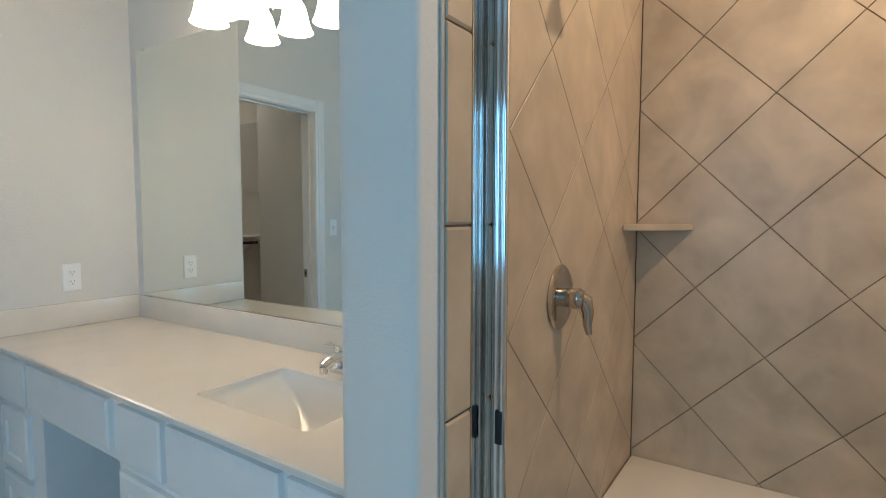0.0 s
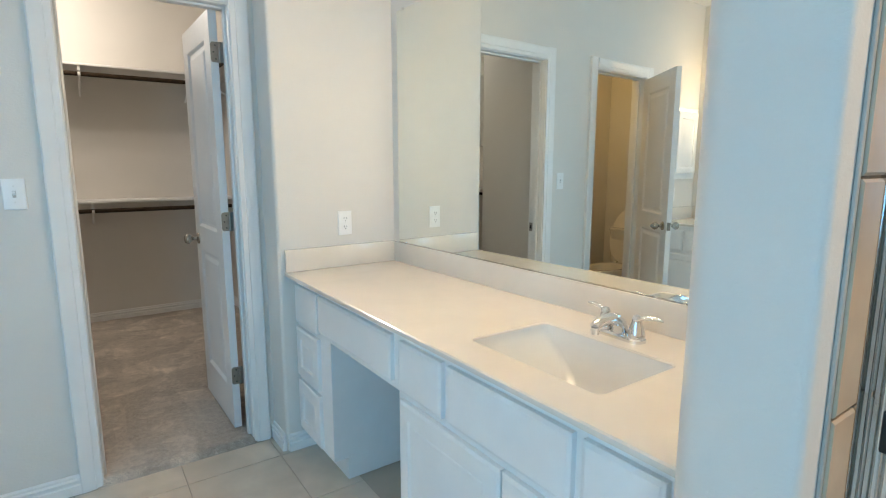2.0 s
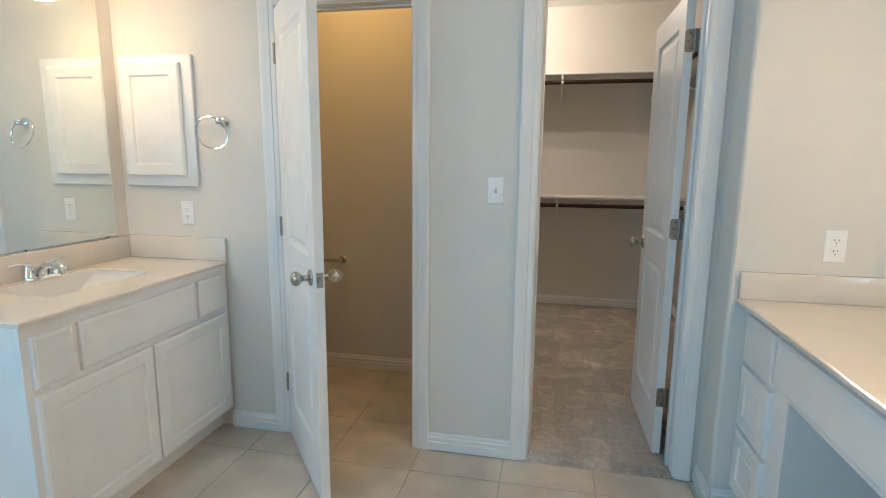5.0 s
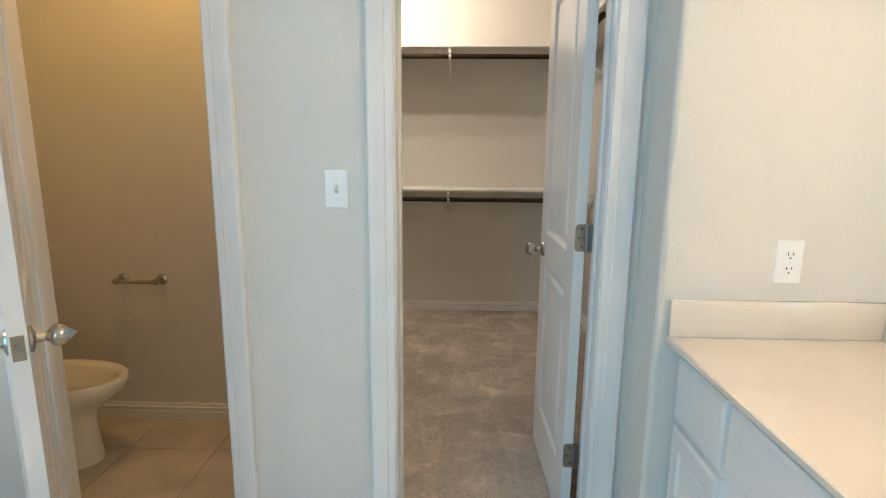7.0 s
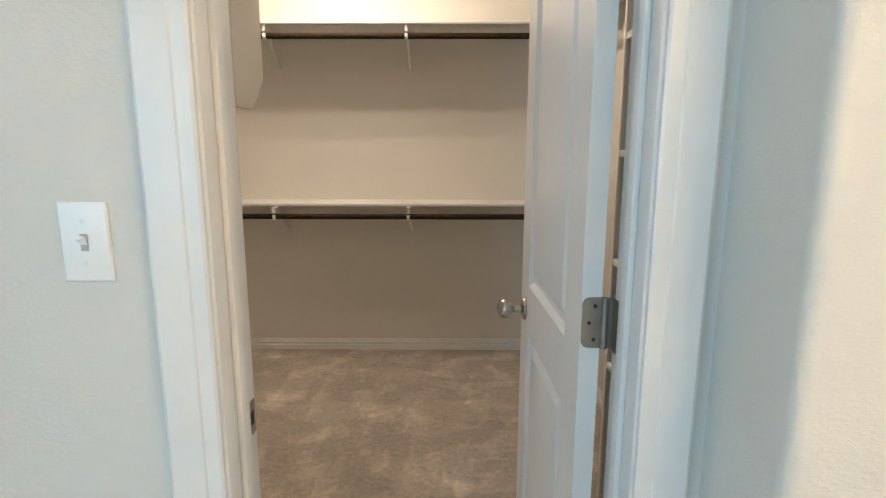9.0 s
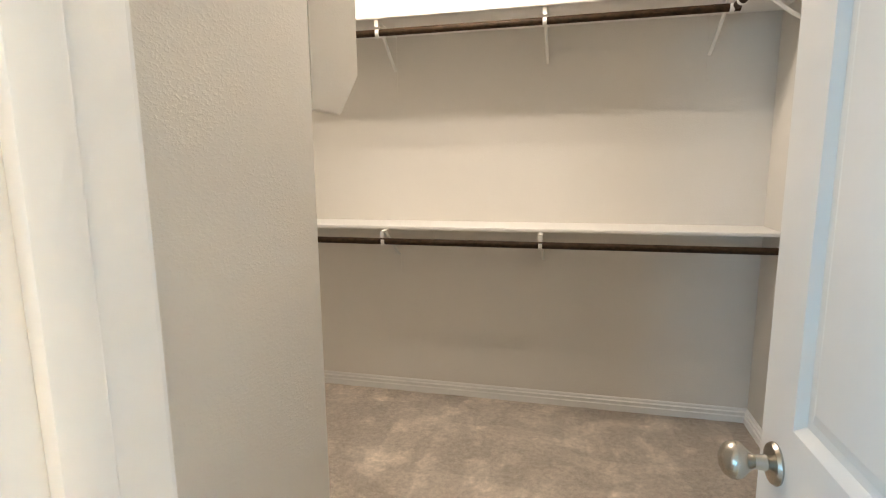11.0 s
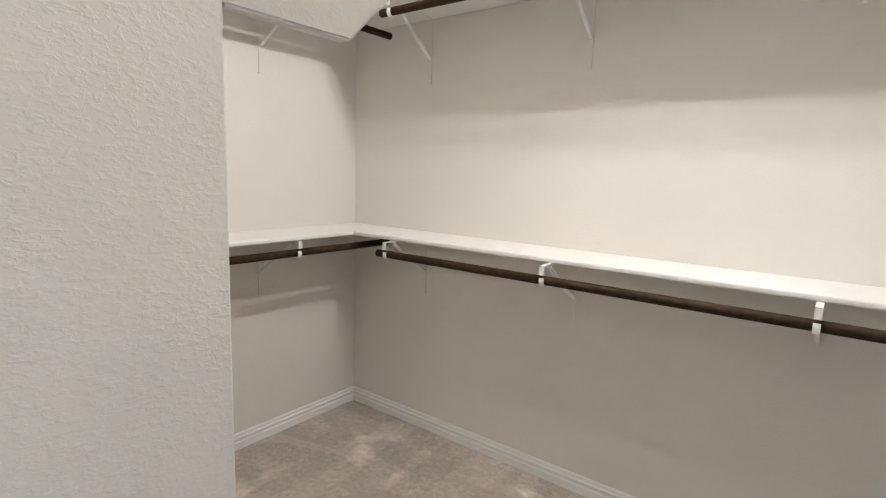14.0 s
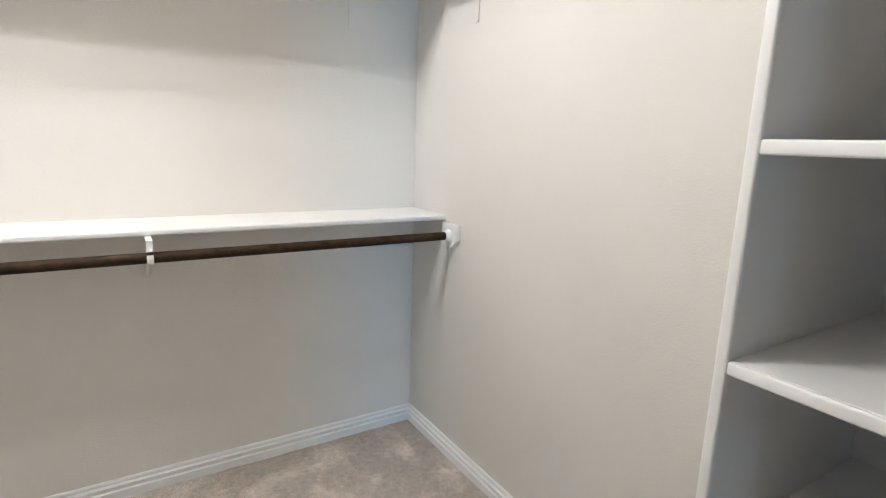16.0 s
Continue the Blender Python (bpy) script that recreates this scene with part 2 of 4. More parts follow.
def tube(path, radii, seg=14, bm=None):
    """A round bar along a path of points, with one radius or one for each point."""
    bm = bm or bmesh.new()
    path = [Vector(p) for p in path]
    radii = radii if isinstance(radii, (list, tuple)) else [radii] * len(path)
    rings, side = [], None
    for i, p in enumerate(path):
        d = (path[min(i + 1, len(path) - 1)] - path[max(i - 1, 0)]).normalized()
        if side is None:
            side = d.orthogonal().normalized()
        side = (side - d * side.dot(d)).normalized()
        up = d.cross(side)
        rings.append([bm.verts.new(p + radii[i] * (math.cos(2 * math.pi * k / seg) * side + math.sin(2 * math.pi * k / seg) * up))
                      for k in range(seg)])
    for a, b in zip(rings, rings[1:]):
        for k in range(seg):
            bm.faces.new((a[k], a[(k + 1) % seg], b[(k + 1) % seg], b[k]))
    bm.faces.new(rings[0][::-1])
    bm.faces.new(rings[-1])
    bmesh.ops.recalc_face_normals(bm, faces=bm.faces)
    return bm


def loft(rings, bm=None, cap=True):
    """Skins a row of rings with the same number of points."""
    bm = bm or bmesh.new()
    vs = [[bm.verts.new(p) for p in ring] for ring in rings]
    n = len(vs[0])
    for a, b in zip(vs, vs[1:]):
        for k in range(n):
            bm.faces.new((a[k], a[(k + 1) % n], b[(k + 1) % n], b[k]))
    if cap:
        bm.faces.new(vs[0][::-1])
        bm.faces.new(vs[-1])
    bmesh.ops.recalc_face_normals(bm, faces=bm.faces)
    return bm


def link(name, bm, mat, smooth=35):
    me = bpy.data.meshes.new(name)
    if smooth:
        for f in bm.faces:
            f.smooth = True
        for e in bm.edges:
            if len(e.link_faces) == 2 and e.calc_face_angle(0) > radians(smooth):
                e.smooth = False
    bm.to_mesh(me)
    bm.free()
    me.materials.append(mat)
    return new(name, me)


def part(name, bm, mat, parent, label="", smooth=35):
    ob = link(name, bm, mat, smooth)
    ob.parent = parent
    ob.matrix_parent_inverse = parent.matrix_basis.inverted()
    if label:
        tagged(ob, label)
    return ob


def thing(name, label, category, at=(0, 0, 0), group="", kind=""):
    """An Empty at the base of a thing, to parent its parts."""
    ob = new(name)
    ob.empty_display_size = 0.05
    ob.matrix_basis = Matrix.Translation(at)
    return tagged(ob, label, category, group, kind)


def structure(name, bm, mat, label, category="wall", smooth=35):
    return tagged(link(name, bm, mat, smooth), label, category, "", "structure")


def pierced(axis, at, thick, a, b, z0, z1, holes):
    """A wall along x or y, with rectangular holes (a, b, z0, z1) through it."""
    us = sorted({a, b, *[h[0] for h in holes], *[h[1] for h in holes]})
    zs = sorted({z0, z1, *[h[2] for h in holes], *[h[3] for h in holes]})

    def solid(i, k):
        if not (0 <= i < len(us) - 1 and 0 <= k < len(zs) - 1):
            return False
        u, z = (us[i] + us[i + 1]) / 2, (zs[k] + zs[k + 1]) / 2
        return not any(h[0] < u < h[1] and h[2] < z < h[3] for h in holes)

    bm = bmesh.new()
    seen = {}

    def vert(i, k, s):
        if (i, k, s) not in seen:
            w = at + (thick if s else 0)
            seen[i, k, s] = bm.verts.new((us[i], w, zs[k]) if axis == "x" else (w, us[i], zs[k]))
        return seen[i, k, s]

    for i in range(len(us) - 1):
        for k in range(len(zs) - 1):
            if not solid(i, k):
                continue
            for s in (0, 1):
                bm.faces.new([vert(*c, s) for c in ((i, k), (i + 1, k), (i + 1, k + 1), (i, k + 1))])
            for (di, dk), (p, q) in {(-1, 0): ((i, k), (i, k + 1)), (1, 0): ((i + 1, k), (i + 1, k + 1)),
                                     (0, -1): ((i, k), (i + 1, k)), (0, 1): ((i, k + 1), (i + 1, k + 1))}.items():
                if not solid(i + di, k + dk):
                    bm.faces.new((vert(*p, 0), vert(*q, 0), vert(*q, 1), vert(*p, 1)))
    bmesh.ops.recalc_face_normals(bm, faces=bm.faces)
    return bm


# ---- plan ----
TOP = 2.74            # ceiling
DOOR_Y, CLOSET_Y = 2.747, 2.862   # the two faces of the wall with both doors
WEST, EAST = -1.905, 1.49         # bathroom side walls
SOUTH = -1.95
JOG_X, JOG_Y = 0.885, 2.565
CL_W, CL_E, CL_N = -1.902, 1.343, 5.507   # closet walls
C_X, C_Y = -0.187, 3.745          # outer corner of the toilet room inside the closet
SKEW = Matrix.Translation((EAST, JOG_Y, 0)) @ Matrix.Rotation(radians(1.3), 4, "Z") @ Matrix.Translation((-EAST, -JOG_Y, 0))   # the mirror wall runs a little out of square
WC_W, WC_E, WC_N = -1.845, -0.308, 3.635
D1 = (0.155, 0.775)   # closet doorway
D2 = (-1.032, -0.402)  # toilet doorway
HEAD = 2.045
PART_X, PART_N, PART_S = 0.857, 0.641, 0.512
SH_E, SH_N, SH_S = 2.275, 0.505, -0.80   # shower tile faces

# ---- walls ----
structure("wall_north", pierced("x", DOOR_Y, CLOSET_Y - DOOR_Y, WEST - 0.1, JOG_X + 0.02, 0, TOP,
                                [(D1[0] - 0.018, D1[1] + 0.018, -0.01, HEAD + 0.018), (D2[0] - 0.018, D2[1] + 0.018, -0.01, HEAD + 0.018)]),
          PAINT, "greige painted drywall wall with two doorways")
bm = box((JOG_X, JOG_Y, 0), (EAST + 0.1, CLOSET_Y + 0.004, TOP), 0)
es = [e for e in bm.edges if all(abs(v.co.x - JOG_X) < 1e-4 and abs(v.co.y - JOG_Y) < 1e-4 for v in e.verts)]
bmesh.ops.bevel(bm, geom=es, offset=0.018, segments=5, profile=0.5, affect="EDGES")
structure("wall_jog", bm, PAINT, "greige drywall return with a bullnose corner beside the vanity")
structure("wall_east", box((EAST, PART_N - 0.02, 0), (EAST + 0.1, JOG_Y + 0.02, TOP)), PAINT, "greige painted wall behind the long mirror").matrix_basis = SKEW
PAINT_S = 0.462   # the painted end of the partition stands a little proud of the shower's tile bed
bm = box((PART_X, PAINT_S, 0), (1.110, PART_N, TOP), 0)
for y, round_by in ((PAINT_S, 0.016), (PART_N, 0.054)):
    es = [e for e in bm.edges if all(abs(v.co.x - PART_X) < 1e-4 and abs(v.co.y - y) < 1e-4 for v in e.verts)]
    bmesh.ops.bevel(bm, geom=es, offset=round_by, segments=7, profile=0.5, affect="EDGES")
structure("wall_partition", bm, PAINT, "greige partition wall between vanity and shower with bullnose corners")
structure("wall_partition_shower", box((1.1095, PART_S, 0), (SH_E + 0.1, PART_N, TOP)), PAINT, "partition wall behind the shower tiles")
structure("wall_west", pierced("y", WEST - 0.1, 0.1, SOUTH - 0.1, DOOR_Y, 0, TOP, [(-0.30, 1.00, 0.9, 2.2)]), PAINT, "greige painted bathroom side wall")
structure("wall_south", pierced("x", SOUTH - 0.1, 0.1, WEST, SH_E + 0.1, 0, TOP, [(-1.70, -0.40, 0.9, 2.2)]), PAINT,
          "greige wall with the bathroom window")
structure("wall_shower_south", box((1.05, SH_S - 0.12, 0), (SH_E + 0.1, SH_S, TOP)), PAINT, "plain wall closing the shower")
structure("wall_shower_east", box((SH_E + 0.006, SOUTH, 0), (SH_E + 0.11, PART_S, TOP)), WALL_GROUT, "tan tiled shower wall laid on the diagonal")
structure("wall_closet_north", box((CL_W - 0.1, CL_N, 0), (CL_E + 0.6, CL_N + 0.1, TOP)), PAINT, "greige closet wall behind two rows of shelves")
structure("wall_closet_west", box((CL_W - 0.1, CLOSET_Y, 0), (CL_W, CL_N, TOP)), PAINT, "greige closet side wall")
structure("wall_closet_east", box((CL_E, 3.985, 0), (CL_E + 0.1, CL_N, TOP), 0.006), PAINT, "greige closet side wall ending at a shelf recess")
structure("wall_recess", box((CL_E + 0.42, CLOSET_Y, 0), (CL_E + 0.5, CL_N, TOP)), PAINT, "greige back wall of the shelf recess")
structure("wall_recess_side", box((CL_E + 0.09, 3.988, 0), (CL_E + 0.42, 4.06, TOP)), PAINT, "greige side wall of the shelf recess")
structure("wall_recess_south", box((EAST + 0.09, DOOR_Y, 0), (CL_E + 0.5, CLOSET_Y, TOP)), PAINT, "greige wall end of the shelf recess")
# the toilet room's two walls that stand in the closet
structure("wall_toilet_east", box((WC_E, CLOSET_Y - 0.002, 0), (C_X, C_Y, TOP), 0.004), PAINT, "greige wall between toilet room and closet, orange-peel texture")
structure("wall_toilet_north", box((CL_W + 0.002, WC_N, 0), (WC_E + 0.002, C_Y - 0.002, TOP)), PAINT, "greige wall behind the toilet room")
structure("wall_toilet_west", box((CL_W + 0.002, CLOSET_Y, 0), (WC_W, WC_N, TOP)), PAINT, "greige wall behind the toilet tank")
structure("ceiling", box((-2.1, -2.1, TOP), (2.5, 5.7, TOP + 0.1)), CEIL, "white textured ceiling", "ceiling")

# window
win = tagged(link("window_1", pierced("x", SOUTH - 0.09, 0.06, -1.70, -0.40, 0.9, 2.2, [(-1.65, -0.45, 0.95, 2.15)]), TRIM),
             "white framed bathroom window letting in daylight", "window", "", "structure")
pane = part("pane", box((-1.65, SOUTH - 0.065, 0.95), (-0.45, SOUTH - 0.059, 2.15)), GLASS, win)
pane.visible_shadow = False
part("window_sill", box((-1.74, SOUTH - 0.03, 0.875), (-0.36, SOUTH + 0.03, 0.899), 0.006), TRIM, win)

# unseen opening added in the west wall to go with the extra daylight
win = tagged(link("window_2", pierced("y", WEST - 0.09, 0.06, -0.30, 1.00, 0.9, 2.2, [(-0.25, 0.95, 0.95, 2.15)]), TRIM),
             "unseen white framed side window added to bring daylight onto the vanity fronts", "window", "", "structure")
pane = part("pane", box((WEST - 0.065, -0.25, 0.95), (WEST - 0.059, 0.95, 2.15)), GLASS, win)
pane.visible_shadow = False
part("window_sill", box((WEST - 0.03, -0.34, 0.875), (WEST + 0.03, 1.04, 0.899), 0.006), TRIM, win)

# ---- floor ----
floor = structure("floor", box((-2.1, -2.1, -0.12), (2.5, CLOSET_Y - 0.1, -0.004)), FLOOR_GROUT, "beige square floor tiles with darker grout", "floor")
floor_wc = structure("floor_toilet", box((WC_W, CLOSET_Y - 0.1, -0.12), (WC_E, WC_N, -0.004)), FLOOR_GROUT,
                     "beige square floor tiles in the toilet room", "floor")
structure("subfloor", box((-2.1, CLOSET_Y - 0.1, -0.2), (2.5, 5.7, -0.13)), FLOOR_GROUT, "slab under the closet", "floor")


def carpet():
    bm = bmesh.new()
    x0, x1, y0, y1, step = CL_W, CL_E + 0.42, 2.725, CL_N, 0.022
    nx, ny = int((x1 - x0) / step), int((y1 - y0) / step)
    grid = {}
    for i in range(nx + 1):
        for k in range(ny + 1):
            x, y = x0 + (x1 - x0) * i / nx, y0 + (y1 - y0) * k / ny
            z = 0.028 + 0.0035 * noise.noise((x * 9, y * 9, 0)) + 0.003 * noise.noise((x * 40, y * 40, 3))
            if k == 0:
                z, y = -0.01, y + 0.006 * noise.noise((x * 30, 0, 0))
            grid[i, k] = bm.verts.new((x, y, z))
    for i in range(nx):
        for k in range(ny):
            c = grid[i, k].co
            if c.y < CLOSET_Y - 0.01 and not (D1[0] - 0.03 < c.x < D1[1] + 0.01):
                continue
            if c.x < C_X - 0.05 and c.y < C_Y - 0.05:
                continue
            bm.faces.new((grid[i, k], grid[i + 1, k], grid[i + 1, k + 1], grid[i, k + 1]))
    loose = [v for v in bm.verts if not v.link_faces]
    bmesh.ops.delete(bm, geom=loose, context="VERTS")
    return tagged(link("carpet", bm, CARPET, 80), "beige-brown cut pile carpet with brushed lighter patches", "carpet", "", "structure")


carpet()

# ---- trim ----
BASE = [(0, 0), (0.018, 0), (0.018, 0.040), (0.012, 0.044), (0.012, 0.052), (0.0155, 0.056), (0.0155, 0.062), (0.008, 0.067), (0.008, 0.076), (0.004, 0.083), (0, 0.083)]


def baseboard(axis, at, sign, a, b, lift=0.0):
    """A moulded baseboard along an axis, on the wall face at, standing out to the side of sign."""
    pts = [(at + sign * (p - 0.0005), z + lift) for p, z in BASE]
    ob = link("baseboard", prism(pts, axis, a, b), TRIM, 20)
    return tagged(ob, "white moulded wooden baseboard", "baseboard", "", "structure")


CAS = 0.080
baseboard("x", DOOR_Y, -1, D2[1] + CAS, D1[0] - CAS)
baseboard("x", DOOR_Y, -1, -1.36, D2[0] - CAS)
baseboard("y", JOG_X, -1, JOG_Y + 0.005, DOOR_Y)
baseboard("x", JOG_Y, -1, JOG_X + 0.01, EAST)
baseboard("y", EAST, -1, 1.65, JOG_Y)
baseboard("y", PART_X, -1, PAINT_S + 0.01, PART_N - 0.055)
baseboard("x", CL_N, -1, CL_W, CL_E, 0.022)
baseboard("y", CL_W, 1, C_Y, CL_N, 0.022)
baseboard("y", CL_E, -1, 3.99, CL_N, 0.022)
baseboard("y", C_X, 1, CLOSET_Y, C_Y, 0.022)
baseboard("x", C_Y, 1, CL_W, C_X, 0.022)
baseboard("y", CL_E + 0.42, -1, CLOSET_Y, 3.98, 0.022)
baseboard("x", WC_N, -1, WC_W, WC_E)
baseboard("y", WC_E, -1, CLOSET_Y, WC_N)
baseboard("y", WEST, 1, SOUTH, 1.68)
baseboard("x", SOUTH, 1, WEST, 1.05)

CASING = [(0.0, 0.0), (0.0, 0.010), (0.004, 0.0125), (0.024, 0.0130), (0.027, 0.0160), (0.033, 0.0165), (0.050, 0.0180), (0.056, 0.0195),
          (0.073, 0.0195), (0.078, 0.0165), (CAS, 0.0)]


def door_frame(name, a, b, label, stop_y):
    """Jambs, stops and moulded casing of a doorway from a to b."""
    ob = tagged(new(name), label, "door frame", "", "structure")
    y0, y1 = DOOR_Y - 0.002, CLOSET_Y + 0.002
    part("side_jamb", box((a - 0.018, y0, 0), (a, y1, HEAD), 0.001), TRIM, ob)
    part("side_jamb", box((b, y0, 0), (b + 0.018, y1, HEAD), 0.001), TRIM, ob)
    part("head_jamb", box((a - 0.018, y0, HEAD), (b + 0.018, y1, HEAD + 0.018), 0.001), TRIM, ob)
    part("door_stop", box((a, stop_y - 0.016, 0), (a + 0.011, stop_y + 0.016, HEAD), 0.003), TRIM, ob)
    part("door_stop", box((b - 0.011, stop_y - 0.016, 0), (b, stop_y + 0.016, HEAD), 0.003), TRIM, ob)
    part("door_stop", box((a + 0.011, stop_y - 0.016, HEAD - 0.011), (b - 0.011, stop_y + 0.016, HEAD), 0.003), TRIM, ob)
    for yf, s in ((DOOR_Y, -1), (CLOSET_Y, 1)):
        k = 0.005
        for side, lim in ((-1, a - k), (1, b + k)):
            pts = [(lim + side * u, yf + s * d) for u, d in CASING]
            part("casing", prism(pts, "z", 0.0, HEAD + k + CAS), TRIM, ob, smooth=20)
        pts = [(yf + s * d, HEAD + k + u) for u, d in CASING]
        part("casing", prism(pts, "x", a - k, b + k), TRIM, ob, smooth=20)
    return ob


door_frame("door_frame_1", *D1, "white moulded casing and jambs of the closet doorway", 2.80)
door_frame("door_frame_2", *D2, "white moulded casing and jambs of the toilet doorway", 2.81)


def strike(x, y, z, sign):
    ob = tagged(link("strike_plate", box((x, y - 0.015, z - 0.03), (x + sign * 0.0018, y + 0.015, z + 0.03), 0.0006), HINGE),
                "satin nickel strike plate let into the door jamb", "strike plate")
    part("bolt_hole", box((x, y - 0.007, z - 0.012), (x + sign * 0.0022, y + 0.007, z + 0.012)), SLOT, ob)


strike(D1[0], 2.843, 0.925, 1)
strike(D2[1], 2.768, 0.925, -1)

# ---- doors ----
KNOB = [(0.0, 0.0), (0.031, 0.0), (0.032, 0.003), (0.029, 0.008), (0.020, 0.011), (0.012, 0.014), (0.0105, 0.030), (0.014, 0.036), (0.023, 0.043),
        (0.0275, 0.052), (0.0275, 0.060), (0.0240, 0.069), (0.0165, 0.078), (0.0085, 0.085), (0.0035, 0.091), (0.0, 0.094)]

KNOB_ROUND = KNOB[:8] + [(0.0265, 0.049), (0.0285, 0.056), (0.0275, 0.063), (0.0225, 0.071), (0.0130, 0.0765), (0.0, 0.078)]


def cut_leaf(width, height=2.015, thick=0.035):
    """The moulded leaf as one skin: flat stiles and rails round two sunk, raised-field panels on each face."""
    bm = bmesh.new()
    st, z_lo = 0.105, 0.010
    xs = [0, st, width - st, width]
    zs = [z_lo, z_lo + 0.20, z_lo + 0.86, z_lo + 0.99, z_lo + height - 0.115, z_lo + height]
    for yf, s in ((0.0, 1), (thick, -1)):
        g = [[bm.verts.new((x, yf, z)) for z in zs] for x in xs]

        def face(vs):
            bm.faces.new(vs if s < 0 else vs[::-1])

        for i in range(3):
            for k in range(5):
                c = [g[i][k], g[i + 1][k], g[i + 1][k + 1], g[i][k + 1]]
                if i == 1 and k in (1, 3):
                    last = c
                    x0, x1, z0, z1 = xs[1], xs[2], zs[k], zs[k + 1]
                    for inset, d in ((0.006, 0.0045), (0.014, 0.0105), (0.026, 0.0110), (0.046, 0.0035), (0.050, 0.0030)):
                        y = yf + s * d
                        ring = [bm.verts.new(p) for p in ((x0 + inset, y, z0 + inset), (x1 - inset, y, z0 + inset),
                                                          (x1 - inset, y, z1 - inset), (x0 + inset, y, z1 - inset))]
                        for q in range(4):
                            face([last[q], last[(q + 1) % 4], ring[(q + 1) % 4], ring[q]])
                        last = ring
                    face(last)
                else:
                    face(c)
        if s == 1:
            front = g
        else:
            back = g
    for i in range(3):
        for k in (0, 5):
            bm.faces.new((front[i][k], front[i + 1][k], back[i + 1][k], back[i][k]))
    for k in range(5):
        for i in (0, 3):
            bm.faces.new((front[i][k], front[i][k + 1], back[i][k + 1], back[i][k]))
    bmesh.ops.recalc_face_normals(bm, faces=bm.faces)
    return bm


def door(name, m, width, label, knob_z=0.925, inner=KNOB_ROUND):
    """A hung door: leaf, three hinges, two knobs and the latch plate. Pose m sets the hinge edge; the faces are y=0 and y=0.035."""
    ob = tagged(link(name, cut_leaf(width), TRIM, 10), label, "door", "", "structure")
    ob.matrix_basis = m

    def add(n, bm, mat, lab=""):
        p = link(n, bm, mat)
        p.parent = ob
        if lab:
            tagged(p, lab)
        return p

    for z in (0.285, 1.062, 1.84):
        hw = 0.045
        bend = [(0.0205 + 0.013 * math.cos(k * math.pi / 10), hw - 0.013 + 0.013 * math.sin(k * math.pi / 10)) for k in range(6)]
        plate = prism([(-0.002, z - hw)] + [(y, z - q) for y, q in bend[::-1]] + [(y, z + q) for y, q in bend] + [(-0.002, z + hw)], "x", -0.0025, 0.0005)
        h = add("hinge", plate, HINGE, "satin nickel butt hinge")
        kn = part("knuckle", tube([(-0.004, -0.005, z - hw), (-0.004, -0.005, z + hw)], 0.0062, 12), HINGE, h)
        kn.matrix_parent_inverse = Matrix()
        for dz, dy in ((-0.03, 0.012), (0.0, 0.021), (0.03, 0.012)):
            s = part("screw", lathe([(0.0034, 0), (0.0034, 0.0010), (0.002, 0.0014)], pose(-0.0024, dy, z + dz, 0, -90, 0), 10), SLOT, h)
            s.matrix_parent_inverse = Matrix()
    kx = width - 0.062
    add("knob", lathe(KNOB_ROUND, pose(kx, 0, knob_z, 90, 0, 0)), NICKEL, "satin nickel round door knob")
    add("knob", lathe(inner, pose(kx, 0.035, knob_z, -90, 0, 0)), NICKEL, "satin nickel door knob")
    latch = add("latch_plate", box((width - 0.0005, 0.005, knob_z - 0.029), (width + 0.0016, 0.030, knob_z + 0.029), 0.0005, 1), NICKEL)
    bolt = part("latch_bolt", prism([(width, 0.024), (width + 0.011, 0.011), (width, 0.011)], "z", knob_z - 0.008, knob_z + 0.008), NICKEL, latch)
    bolt.matrix_parent_inverse = Matrix()
    return ob


# leaf's own x runs from the hinge to the free edge
leaf_1 = door("door_1", Matrix.Translation((0.756, 2.874, 0.026)) @ Matrix.Rotation(radians(91), 4, "Z"), 0.603, "white two-panel closet door standing open inwards on the carpet")
for z in (0.285, 1.062, 1.84):
    bm = box((-0.036, -0.0186, z - 0.045), (-0.002, -0.0166, z + 0.045))
    box((-0.0052, -0.0168, z - 0.045), (-0.0028, -0.006, z + 0.045), 0, bm=bm)
    p = link("hinge_leaf", bm, HINGE)
    p.parent = leaf_1
door("door_2", Matrix.Translation((-1.024, 2.712, 0)) @ Matrix.Rotation(radians(-51), 4, "Z"), 0.615,
     "white two-panel toilet door standing half open over the tiles", inner=KNOB)

# ---- vanity helpers ----


def rrect(x0, x1, y0, y1, r, n=6):
    """The points of a rectangle with rounded corners, anticlockwise."""
    pts = []
    for cx, cy, a0 in ((x1 - r, y1 - r, 0), (x0 + r, y1 - r, 90), (x0 + r, y0 + r, 180), (x1 - r, y0 + r, 270)):
        for k in range(n + 1):
            a = radians(a0 + 90 * k / n)
            pts.append((cx + r * math.cos(a), cy + r * math.sin(a)))
    return pts


def ring3(pts, z):
    return [(x, y, z) for x, y in pts]


def front(x, s, y0, y1, z0, z1, panel=False):
    """A drawer or door front on the plane x, facing to the side s, with eased edges and, if panel, a sunk field."""
    t = 0.019

    def ring(inset, d):
        return [(x + s * d, y0 + inset, z0 + inset), (x + s * d, y1 - inset, z0 + inset), (x + s * d, y1 - inset, z1 - inset), (x + s * d, y0 + inset, z1 - inset)]

    rings = [ring(0, 0), ring(0, t - 0.005), ring(0.0015, t - 0.0035), ring(0.011, t)]
    if panel:
        w = 0.052
        rings += [ring(w, t), ring(w + 0.006, t - 0.007), ring(w + 0.020, t - 0.008), ring(w + 0.024, t - 0.0055)]
    return loft(rings)


